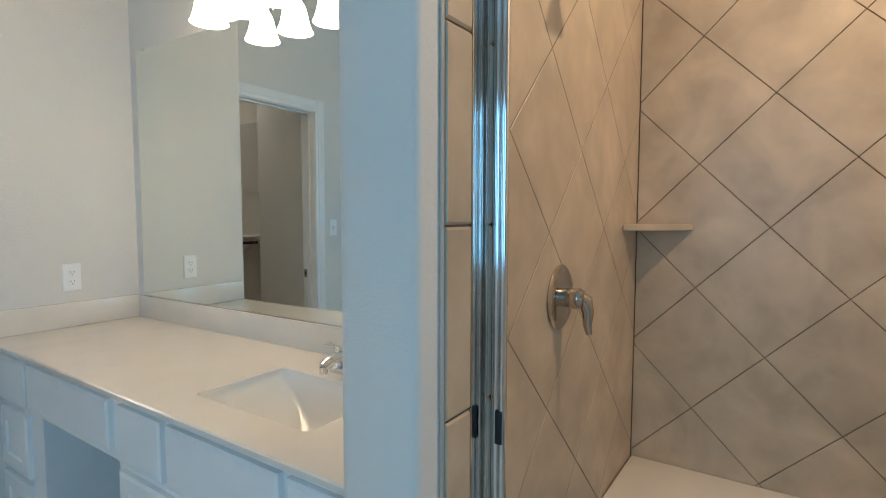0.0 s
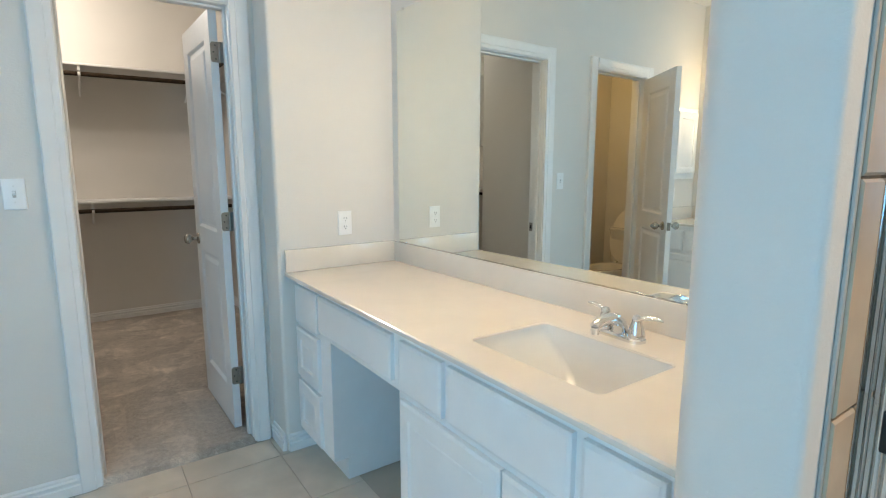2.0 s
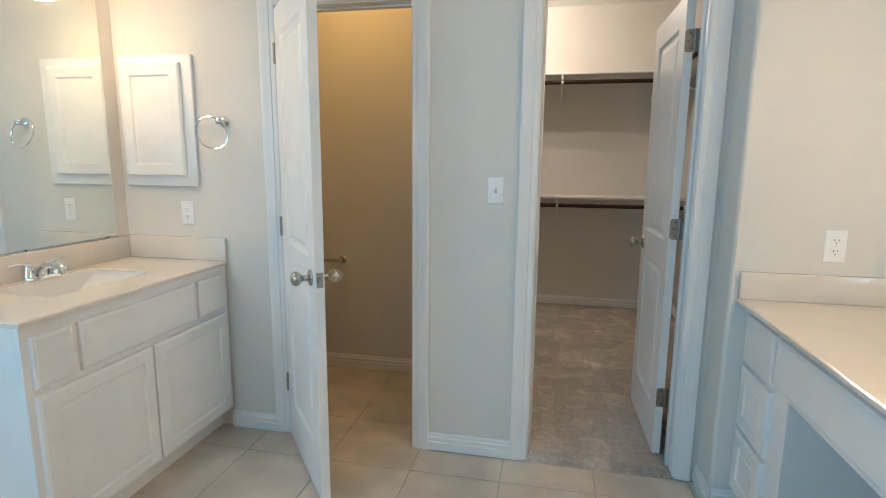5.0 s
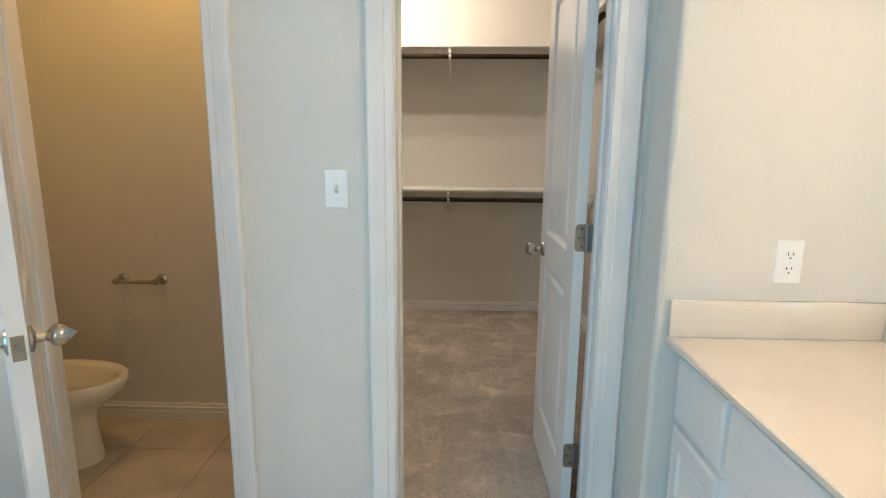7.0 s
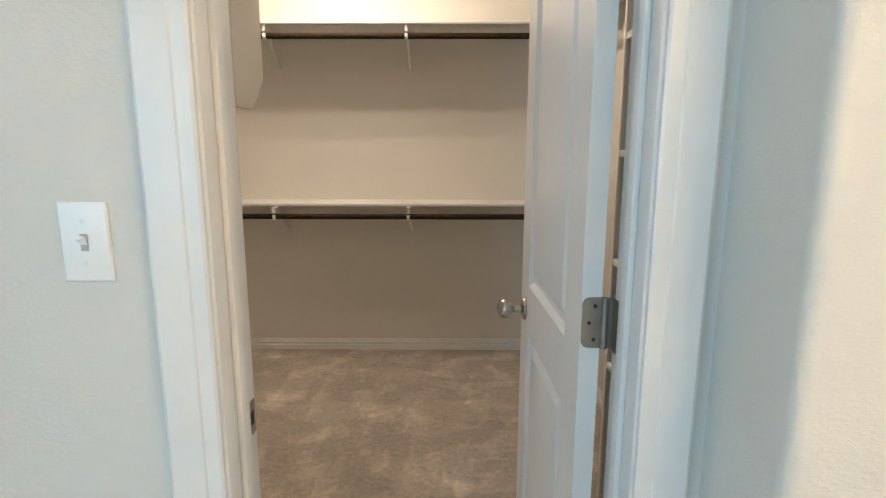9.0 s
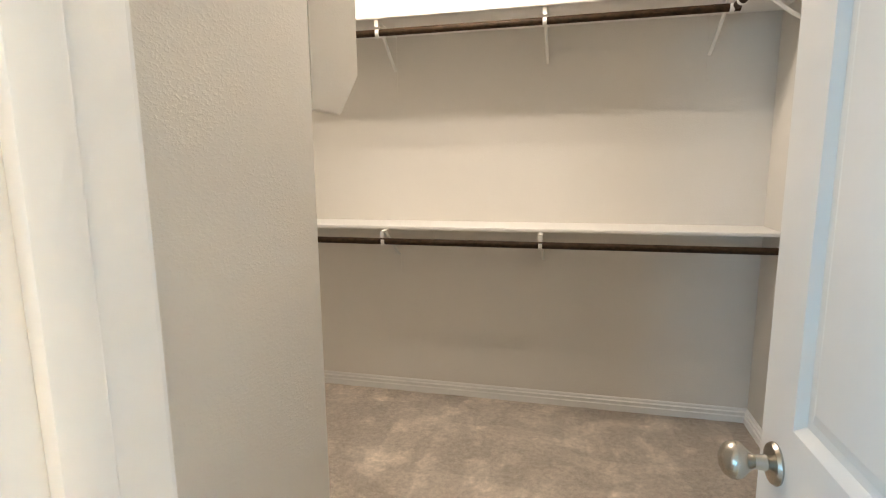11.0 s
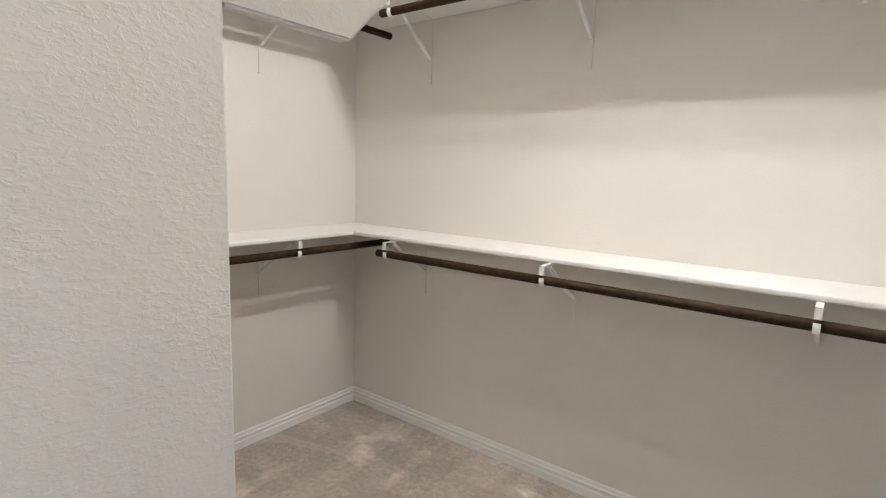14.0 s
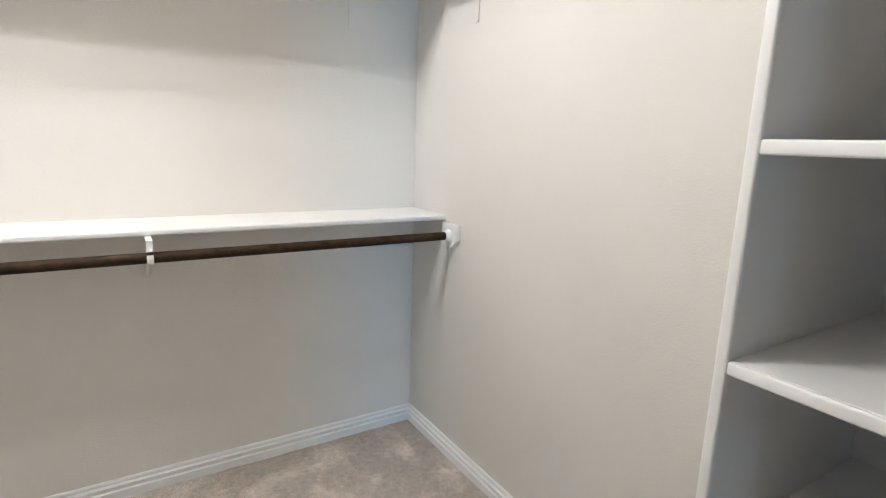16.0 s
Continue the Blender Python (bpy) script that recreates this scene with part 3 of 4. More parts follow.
def raised_front(y, x0, x1, z0, z1):
    """A raised-panel door on the plane y, facing -y."""
    def ring(inset, d):
        return [(x0 + inset, y - d, z0 + inset), (x1 - inset, y - d, z0 + inset), (x1 - inset, y - d, z1 - inset), (x0 + inset, y - d, z1 - inset)]

    t = 0.02
    return loft([ring(0, 0), ring(0, t - 0.006), ring(0.008, t), ring(0.055, t), ring(0.062, t - 0.008), ring(0.070, t - 0.008), ring(0.095, t - 0.001)])


def cabinet_unit(name, label, x, s, back, y0, y1, fronts, kick_in=0.065):
    """A base unit whose frame stands on the plane x and faces to the side s: carcass, kick and fronts."""
    ob = thing(name, label, "cabinet", ((x + back) / 2, (y0 + y1) / 2, 0), "vanity cabinets")
    lo, hi = sorted((x, back))
    if "sink" in name:   # open on top for the bowl
        part("carcass", box((lo, y0, 0.1), (hi, y1, 0.67), 0.0015, 1), CABINET, ob)
        part("face_rail", box((min(x, x - s * 0.02), y0, 0.6695), (max(x, x - s * 0.02), y1, 0.8555)), CABINET, ob)
        for c in (y0, y1 - 0.02):
            part("side_panel", box((lo + 0.0205, c, 0.6695), (hi - 0.0205, c + 0.02, 0.8555)), CABINET, ob)
    else:
        part("carcass", box((lo, y0, 0.1), (hi, y1, 0.8555), 0.0015, 1), CABINET, ob)
    lo, hi = sorted((x - s * kick_in, back))
    part("kick_board", box((lo, y0 + 0.001, 0), (hi, y1 - 0.001, 0.1)), CABINET, ob)
    for kind, a, b, c, d, panel in fronts:
        part(kind, front(x, s, a, b, c, d, panel), CABINET, ob, smooth=12)
    return ob


def worktop(name, label, x0, x1, y0, y1, hole, z=0.872, thick=0.016):
    ob = thing(name, label, "countertop", ((x0 + x1) / 2, (y0 + y1) / 2, z - thick))
    n = 6
    inner = rrect(*hole, 0.020, n)
    rings = [ring3(inner, z - thick), ring3(inner, z - 0.004), ring3(rrect(hole[0] - 0.004, hole[1] + 0.004, hole[2] - 0.004, hole[3] + 0.004, 0.024, n), z),
             ring3(rrect(x0 + 0.004, x1 - 0.004, y0 + 0.004, y1 - 0.004, 0.003, n), z), ring3(rrect(x0, x1, y0, y1, 0.003, n), z - 0.004),
             ring3(rrect(x0, x1, y0, y1, 0.003, n), z - thick), ring3(inner, z - thick)]
    bm = loft(rings, cap=False)
    bmesh.ops.remove_doubles(bm, verts=bm.verts, dist=1e-6)
    bmesh.ops.recalc_face_normals(bm, faces=bm.faces)
    part("slab", bm, MARBLE, ob)
    return ob


def basin(hole, z, drain):
    x0, x1, y0, y1 = hole
    ob = thing("sink", "white rectangular undermount ceramic sink set into the countertop", "sink", ((x0 + x1) / 2, (y0 + y1) / 2, z - 0.16), "sinks")
    rings = []
    for ix, iy, d, r in ((-0.0035, -0.0035, -0.006, 0.023), (0.0015, 0.0015, -0.0055, 0.020), (0.004, 0.004, -0.018, 0.020), (0.008, 0.014, -0.032, 0.019),
                         (0.012, 0.040, -0.051, 0.019), (0.017, 0.072, -0.073, 0.019), (0.024, 0.106, -0.097, 0.020), (0.036, 0.138, -0.119, 0.022),
                         (0.056, 0.162, -0.136, 0.024), (0.084, 0.180, -0.147, 0.020), (0.110, 0.192, -0.152, 0.012)):
        rings.append(ring3(rrect(x0 + ix, x1 - ix, y0 + iy, y1 - iy, r, 6), z + d))
    bm = loft(rings, cap=False)
    bm.verts.ensure_lookup_table()
    bm.faces.new(bm.verts[-28:])
    outer = []
    for inset, d, r in ((-0.012, -0.0165, 0.045), (-0.004, -0.06, 0.05), (0.01, -0.10, 0.05), (0.03, -0.175, 0.05)):
        outer.append(ring3(rrect(x0 + inset, x1 - inset, y0 + inset, y1 - inset, r, 6), z + d))
    loft(outer, bm, cap=False)
    part("bowl", bm, CERAMIC, ob, smooth=60)
    part("drain", lathe([(0.030, 0), (0.031, 0.003), (0.024, 0.004), (0.022, 0.001), (0.018, 0.001), (0.017, 0.006), (0.0, 0.0075)],
                        pose(*drain, z - 0.1515)), CHROME, ob)
    return ob


def faucet(x, y, z, s, label):
    """A centreset tap whose spout points to the side s."""
    ob = thing("faucet", label, "faucet", (x, y, z), "faucets")
    rings = []
    for inset, h in ((0, 0), (0, 0.008), (0.004, 0.013), (0.012, 0.016)):
        rings.append(ring3(rrect(x - 0.027 + inset, x + 0.027 - inset, y - 0.079 + inset, y + 0.079 - inset, 0.0265 - inset, 7), z + h))
    part("base_plate", loft(rings), CHROME, ob)
    path = [(x, y, z + 0.012), (x + s * 0.006, y, z + 0.038), (x + s * 0.024, y, z + 0.056), (x + s * 0.055, y, z + 0.062), (x + s * 0.092, y, z + 0.058),
            (x + s * 0.114, y, z + 0.048)]
    sp = part("spout", tube(path, [0.024, 0.020, 0.018, 0.0165, 0.015, 0.0145], 18), CHROME, ob)
    part("aerator", tube([(x + s * 0.110, y, z + 0.046), (x + s * 0.111, y, z + 0.028)], [0.012, 0.0115], 16), CHROME, sp)
    for d in (-1, 1):
        yy = y + d * 0.052
        h = part("handle", lathe([(0.024, 0.0), (0.0235, 0.010), (0.019, 0.028), (0.0145, 0.042), (0.013, 0.048), (0.014, 0.053), (0.010, 0.061), (0.004, 0.064), (0, 0.0645)],
                                 pose(x, yy, z + 0.012)), CHROME, ob)
        part("lever", tube([(x, yy, z + 0.064), (x - s * 0.004, yy + d * 0.02, z + 0.070), (x - s * 0.008, yy + d * 0.048, z + 0.074), (x - s * 0.010, yy + d * 0.072, z + 0.071)],
                           [0.0055, 0.006, 0.0068, 0.003], 12), CHROME, h)
    return ob


def vanity_light(x, s, ys, z, label, glass=SHADE_GLASS):
    """A bar with four bell shades of lit frosted glass above a mirror."""
    y_mid = sum(ys) / len(ys)
    ob = thing("vanity_light", label, "wall lamp", (x, y_mid, z), "vanity lights")
    lo, hi = sorted((x, x + s * 0.022))
    part("back_plate", box((lo, y_mid - 0.06, z + 0.13), (hi, y_mid + 0.06, z + 0.25), 0.008), NICKEL, ob)
    part("bar", tube([(x + s * 0.05, ys[0], z + 0.19), (x + s * 0.05, ys[-1], z + 0.19)], 0.010), NICKEL, ob)
    part("stem", tube([(x + s * 0.015, y_mid, z + 0.19), (x + s * 0.05, y_mid, z + 0.19)], 0.012), NICKEL, ob)
    for y in ys:
        arm = part("arm", tube([(x + s * 0.05, y, z + 0.19), (x + s * 0.09, y, z + 0.205), (x + s * 0.115, y, z + 0.190), (x + s * 0.12, y, z + 0.150)], 0.007), NICKEL, ob)
        part("socket", lathe([(0.020, 0.0), (0.022, 0.004), (0.021, 0.030), (0.010, 0.036)], pose(x + s * 0.12, y, z + 0.116)), NICKEL, arm)
        prof = [(0.066, 0.0), (0.060, 0.012), (0.053, 0.032), (0.048, 0.055), (0.043, 0.080), (0.034, 0.102), (0.022, 0.118)]
        inner = [(r - 0.004, h) for r, h in prof[::-1]]
        bm = bmesh.new()
        rings = [[(x + s * 0.12 + r * math.cos(2 * math.pi * k / 28), y + r * math.sin(2 * math.pi * k / 28), z + h) for k in range(28)] for r, h in prof + inner]
        loft(rings, bm, cap=False)
        part("shade", bm, glass, ob, "lit white frosted glass bell shade")
    return ob


def wall_mirror(x, s, y0, y1, z0, z1, label):
    lo, hi = sorted((x, x + s * 0.006))
    ob = tagged(link("mirror", box((lo, y0, z0), (hi, y1, z1), 0.0012, 1), MIRROR, 0), label, "mirror", "mirrors")
    lo, hi = sorted((x, x + s * 0.0085))
    part("bottom_channel", box((lo, y0 + 0.002, z0 - 0.0012), (hi, y1 - 0.002, z0 + 0.0035)), ALUMINIUM, ob)
    for y in (y0 + 0.06, (y0 + y1) / 2, y1 - 0.06):
        for z in (z0, z1):
            lo, hi = sorted((x + s * 0.0062, x + s * 0.0085))
            part("mirror_clip", box((lo, y - 0.010, z - 0.006), (hi, y + 0.010, z + 0.005), 0.0008, 1), CHROME, ob)
    return ob


def plate(name, label, category, m, group, toggle=False):
    """A switch or socket plate, in its own space facing -y with its middle at the origin."""
    ob = thing(name, label, category, m.translation, group)
    ob.matrix_basis = m

    def add(n, bm, mat, parent=None):
        p = link(n, bm, mat)
        p.parent = parent or ob
        return p

    rings = [[(sx * w, -d, sz * h) for sx, sz in ((-1, -1), (1, -1), (1, 1), (-1, 1))] for w, h, d in
             ((0.035, 0.0575, 0.0), (0.035, 0.0575, 0.003), (0.033, 0.0555, 0.0055), (0.030, 0.0525, 0.0062))]
    add("cover", loft(rings), PLASTIC)
    if toggle:
        add("slot", box((-0.0055, -0.0068, -0.0125), (0.0055, -0.006, 0.0125)), CAULK)
        add("toggle", prism([(-0.0065, -0.004), (-0.019, 0.006), (-0.017, 0.011), (-0.0065, 0.008)], "x", -0.0042, 0.0042), PLASTIC)
        for z in (-0.030, 0.030):
            add("screw", lathe([(0.0032, 0), (0.0032, 0.0008), (0.001, 0.001)], pose(0, -0.0062, z, 90, 0, 0), 10), STEEL)
    else:
        for z in (-0.0195, 0.0195):
            r = add("receptacle", loft([[(x, -d, zz + z) for x, zz in rrect(-w, w, -0.0145, 0.0145, 0.008)] for w, d in
                                        ((0.017, 0.006), (0.017, 0.0075), (0.016, 0.0082))]), PLASTIC)
            for x, hh in ((-0.0065, 0.0042), (0.0065, 0.0034)):
                add("slot", box((x - 0.0011, -0.0086, z + 0.003 - hh), (x + 0.0011, -0.0080, z + 0.003 + hh)), SLOT, r)
            add("slot", lathe([(0.0024, 0), (0.0024, 0.0005)], pose(0, -0.0081, z - 0.0085, 90, 0, 0), 10), SLOT, r)
        add("screw", lathe([(0.0028, 0), (0.0028, 0.0008), (0.001, 0.001)], pose(0, -0.0062, 0, 90, 0, 0), 10), STEEL)
    return ob


# ---- long vanity ----
FX = 0.966
cabinet_unit("drawer_cabinet", "white painted vanity cabinet with three drawers", FX, -1, EAST, 2.185, JOG_Y - 0.002,
             [("drawer_front", 2.292, 2.548, 0.640, 0.816, False), ("drawer_front", 2.292, 2.548, 0.382, 0.618, True),
              ("drawer_front", 2.292, 2.548, 0.118, 0.360, True)])
knee = thing("knee_drawer", "white wide shallow drawer over the open knee space", "drawer", (1.0, 1.95, 0.63), "vanity cabinets")
part("apron", box((FX, 1.626, 0.632), (FX + 0.30, 2.184, 0.8555), 0.0015, 1), CABINET, knee)
part("drawer_front", front(FX, -1, 1.653, 2.272, 0.659, 0.816), CABINET, knee, smooth=12)
cabinet_unit("sink_cabinet", "white painted sink cabinet with two doors and a false drawer front", FX, -1, EAST, PART_N + 0.002, 1.625,
             [("drawer_front", 1.366, 1.597, 0.645, 0.812, False), ("false_front", 0.895, 1.340, 0.645, 0.812, False), ("drawer_front", 0.684, 0.868, 0.645, 0.812, False),
              ("cabinet_door", 1.112, 1.597, 0.118, 0.619, True), ("cabinet_door", 0.684, 1.106, 0.118, 0.619, True)])
HOLE_R = (1.034, 1.326, 0.897, 1.338)
wt = worktop("countertop", "cream cultured marble countertop with integral splashes on the long vanity", 0.912, EAST + 0.046, PART_N + 0.001, JOG_Y - 0.001, HOLE_R)
part("backsplash", box((1.476, PART_N - 0.01, 0.8715), (EAST - 0.001, JOG_Y - 0.022, 0.972), 0.003), MARBLE, wt).matrix_basis = SKEW
part("side_splash", box((0.915, JOG_Y - 0.021, 0.872), (EAST - 0.001, JOG_Y - 0.001, 0.975), 0.004), MARBLE, wt)
basin(HOLE_R, 0.872, (1.19, 1.117))
faucet(1.398, 1.115, 0.872, -1, "polished chrome two-handle tap behind the long vanity's sink")
wall_mirror(EAST - 0.0005, -1, 0.672, 2.505, 0.9735, 2.076, "wide frameless wall mirror resting above the backsplash").matrix_basis = SKEW
bar = vanity_light(EAST - 0.001, -1, [1.78, 1.595, 1.408, 1.222], 2.03, "four-light nickel vanity bar with lit bell shades over the wide mirror")
bar.matrix_basis = SKEW @ bar.matrix_basis
plate("power_outlet", "white duplex outlet on the wall beside the mirror", "outlet", pose(1.217, JOG_Y - 0.0005, 1.081), "outlets")
plate("light_switch", "white toggle light switch between the two doorways", "light switch", pose(-0.024, DOOR_Y - 0.0005, 1.248), "", True)

# ---- short vanity ----
LX = -1.362
cabinet_unit("sink_cabinet", "white painted sink cabinet with two doors by the toilet doorway", LX, 1, WEST, 1.70, DOOR_Y - 0.002,
             [("drawer_front", 2.515, 2.705, 0.645, 0.816, False), ("false_front", 1.895, 2.488, 0.645, 0.816, False), ("drawer_front", 1.725, 1.868, 0.645, 0.816, False),
              ("cabinet_door", 2.223, 2.705, 0.118, 0.619, True), ("cabinet_door", 1.725, 2.215, 0.118, 0.619, True)])
HOLE_L = (-1.825, -1.525, 1.975, 2.435)
wt = worktop("countertop", "cream cultured marble countertop on the short vanity", WEST + 0.001, -1.344, 1.69, DOOR_Y - 0.001, HOLE_L, 0.874, 0.018)
part("backsplash", box((WEST + 0.001, 1.69, 0.874), (WEST + 0.021, DOOR_Y - 0.022, 0.985), 0.003), MARBLE, wt)
part("side_splash", box((WEST + 0.001, DOOR_Y - 0.021, 0.874), (-1.346, DOOR_Y - 0.001, 0.988), 0.004), MARBLE, wt)
basin(HOLE_L, 0.874, (-1.68, 2.205))
faucet(-1.845, 2.205, 0.874, 1, "polished chrome two-handle tap behind the short vanity's sink")
wall_mirror(WEST + 0.0005, 1, 1.72, 2.665, 0.990, 2.10, "frameless wall mirror over the short vanity")
vanity_light(WEST + 0.001, 1, [2.47, 2.285, 2.10, 1.915], 2.06, "four-light nickel vanity bar with lit bell shades over the short vanity", SHADE_GLASS_DIM)
plate("power_outlet", "white duplex outlet under the medicine cabinet", "outlet", pose(-1.551, DOOR_Y - 0.0005, 1.106), "outlets")

mc = thing("medicine_cabinet", "white raised-panel medicine cabinet let into the wall", "medicine cabinet", (-1.67, DOOR_Y, 1.24))
part("frame", box((-1.872, DOOR_Y - 0.019, 1.239), (-1.471, DOOR_Y - 0.0005, 1.856), 0.004), CABINET, mc)
part("cabinet_door", raised_front(DOOR_Y - 0.0185, -1.850, -1.524, 1.287, 1.818), CABINET, mc)

ring = thing("towel_ring", "chrome towel ring on a round post", "towel ring", (-1.322, DOOR_Y, 1.54))
part("post", lathe([(0.026, 0), (0.027, 0.004), (0.022, 0.008), (0.011, 0.014), (0.010, 0.034), (0.014, 0.040), (0.014, 0.050), (0.006, 0.055)], pose(-1.322, DOOR_Y - 0.0005, 1.545, 90, 0, 0)), CHROME, ring)
# the ring hangs askew from its post
part("ring", tube([(-1.356 + 0.068 * math.cos(a) + 0.040 * math.sin(a), DOOR_Y - 0.052 + 0.012 * math.sin(a), 1.492 - 0.051 * math.cos(a) + 0.054 * math.sin(a))
                   for a in [2 * math.pi * k / 40 for k in range(41)]], 0.0045, 10), CHROME, ring)

# ---- toilet room ----


def toilet():
    ob = thing("toilet", "bone-white ceramic toilet with its seat and lid raised", "toilet", (-1.4, 3.262, 0))

    def oval(cx, a_front, a_back, b, z, n=32, cy=3.262):
        pts = []
        for k in range(n):
            t = 2 * math.pi * k / n
            a = a_front if math.cos(t) > 0 else a_back
            pts.append((cx + a * math.cos(t), cy + b * math.sin(t), z))
        return pts

    rings = [oval(-1.43, 0.262, 0.20, 0.135, 0.0), oval(-1.43, 0.260, 0.20, 0.132, 0.03), oval(-1.43, 0.250, 0.20, 0.124, 0.12), oval(-1.42, 0.238, 0.20, 0.118, 0.20),
             oval(-1.40, 0.236, 0.20, 0.128, 0.250), oval(-1.37, 0.285, 0.22, 0.165, 0.31), oval(-1.35, 0.315, 0.23, 0.184, 0.355), oval(-1.35, 0.322, 0.23, 0.187, 0.385),
             oval(-1.35, 0.315, 0.225, 0.182, 0.400), oval(-1.35, 0.282, 0.195, 0.152, 0.401), oval(-1.35, 0.268, 0.18, 0.140, 0.385), oval(-1.35, 0.258, 0.17, 0.130, 0.34), oval(-1.36, 0.20, 0.13, 0.105, 0.27),
             oval(-1.38, 0.10, 0.08, 0.06, 0.20)]
    part("bowl", loft(rings), BONE, ob, smooth=60)
    part("tank", loft([ring3(rrect(-1.775, -1.60 - i, 3.062 + i, 3.462 - i, 0.04), z) for i, z in ((0.02, 0.36), (0.005, 0.42), (0.0, 0.70), (0.0, 0.715))]), BONE, ob)
    part("tank_lid", loft([ring3(rrect(-1.785 + i, -1.588 - i, 3.050 + i, 3.474 - i, 0.045), z) for i, z in ((0.004, 0.716), (0.0, 0.724), (0.0, 0.738), (0.008, 0.746))]), BONE, ob)
    part("flush_lever", tube([(-1.60, 3.112, 0.66), (-1.575, 3.112, 0.66), (-1.572, 3.122, 0.658), (-1.572, 3.182, 0.65)], [0.010, 0.010, 0.006, 0.005], 10), CHROME, ob)

    def tilt(p, x0, lean):
        a = radians(lean)
        d = p[0] - x0
        return (x0 + d * math.cos(a), p[1], 0.415 + d * math.sin(a) + (p[2] - 0.4) * math.cos(a))

    def turned(points, lean):
        return [tilt(p, -1.56, lean) for p in points]

    def plane_oval(a, b, h):
        return oval(-1.325, a, 0.235 if a > 0.2 else 0.14, b, h)

    seat = [turned(plane_oval(0.30, 0.185, 0.400), 101), turned(plane_oval(0.305, 0.188, 0.412), 101), turned(plane_oval(0.295, 0.180, 0.420), 101),
            turned(plane_oval(0.19, 0.115, 0.420), 101), turned(plane_oval(0.185, 0.110, 0.400), 101), turned(plane_oval(0.30, 0.185, 0.400), 101)]
    part("seat", loft(seat, cap=False), BONE, ob, smooth=60)
    lid = [turned(plane_oval(0.305, 0.188, 0.425), 101), turned(plane_oval(0.305, 0.188, 0.434), 101), turned(plane_oval(0.28, 0.165, 0.440), 101)]
    part("lid", loft(lid), BONE, ob, smooth=60)
    for y in (3.182, 3.342):
        part("seat_hinge", box((-1.585, y - 0.018, 0.40), (-1.545, y + 0.018, 0.425), 0.005), BONE, ob)
    ob.matrix_basis = Matrix.Translation((-0.055, -0.012, -0.006)) @ ob.matrix_basis
    return ob


toilet()
tp = thing("toilet_paper_holder", "satin nickel toilet paper holder without a roll", "paper holder", (-1.2, WC_N, 0.73))
for x in (-1.300, -1.105):
    part("post", lathe([(0.026, 0), (0.027, 0.005), (0.021, 0.009), (0.013, 0.014), (0.012, 0.050), (0.016, 0.056), (0.015, 0.070), (0.006, 0.074)], pose(x, WC_N - 0.0005, 0.735, 90, 0, 0)), NICKEL, tp)
part("roller", tube([(-1.300, WC_N - 0.060, 0.733), (-1.20, WC_N - 0.060, 0.731), (-1.198, WC_N - 0.060, 0.731), (-1.105, WC_N - 0.060, 0.733)], [0.008, 0.008, 0.0095, 0.0095], 14), NICKEL, tp)

# ---- closet ----
Z_LOW, Z_HIGH = 1.058, 2.098
OUT = CL_N - 5.145


def shelf(lo, hi, label, edge="-y"):
    """A shelf board with a rounded nosing along its front edge."""
    ob = thing("shelf", label, "shelf", ((lo[0] + hi[0]) / 2, (lo[1] + hi[1]) / 2, lo[2]), "closet shelves")
    axis, n = "xyz".index(edge[1]), 0.012
    a, b = list(lo), list(hi)
    c, d = list(lo), list(hi)
    if edge[0] == "-":
        a[axis], d[axis] = lo[axis] + n, lo[axis] + n
    else:
        b[axis], c[axis] = hi[axis] - n, hi[axis] - n
    part("board", box(a, b, 0.0008, 1), SHELF, ob)
    part("nosing", box(c, d, 0.005, 3), SHELF, ob)
    return ob


FRONT = 5.222
for z, nm, lip in ((Z_LOW, "lower", 0.0), (Z_HIGH, "upper", 0.092)):
    shelf((CL_W + 0.001, FRONT - lip, z), (CL_E - 0.001, CL_N - 0.001, z + 0.020), "long white painted %s closet shelf along the far wall" % nm)
    shelf((CL_W + 0.001, C_Y + 0.002, z), (CL_W + 0.300 + lip * 0.8, FRONT - lip - 0.001, z + 0.020), "white painted %s closet shelf on the side wall" % nm, "+x")
shelf((CL_E - 0.285, 3.99, Z_HIGH), (CL_E - 0.001, FRONT - 0.093, Z_HIGH + 0.020), "short white painted upper closet shelf on the side wall", "-x")
shelf((CL_W + 0.286, C_Y + 0.001, Z_HIGH), (C_X - 0.019, C_Y + 0.265, Z_HIGH + 0.020), "white painted upper closet shelf behind the toilet room wall", "+y")

# end board with a clipped corner that carries the shelf behind the toilet room
pts = [(C_Y - 0.001, 1.525), (3.900, 1.525), (4.023, 1.642), (4.023, Z_HIGH + 0.02), (C_Y - 0.001, Z_HIGH + 0.02)]
bm = prism(pts, "x", C_X - 0.018, C_X + 0.001)
bmesh.ops.bevel(bm, geom=list(bm.edges), offset=0.003, segments=2, affect="EDGES")
tagged(link("shelf_end_board", bm, PAINT), "painted upright end board with a clipped corner under the shelf", "shelf support")


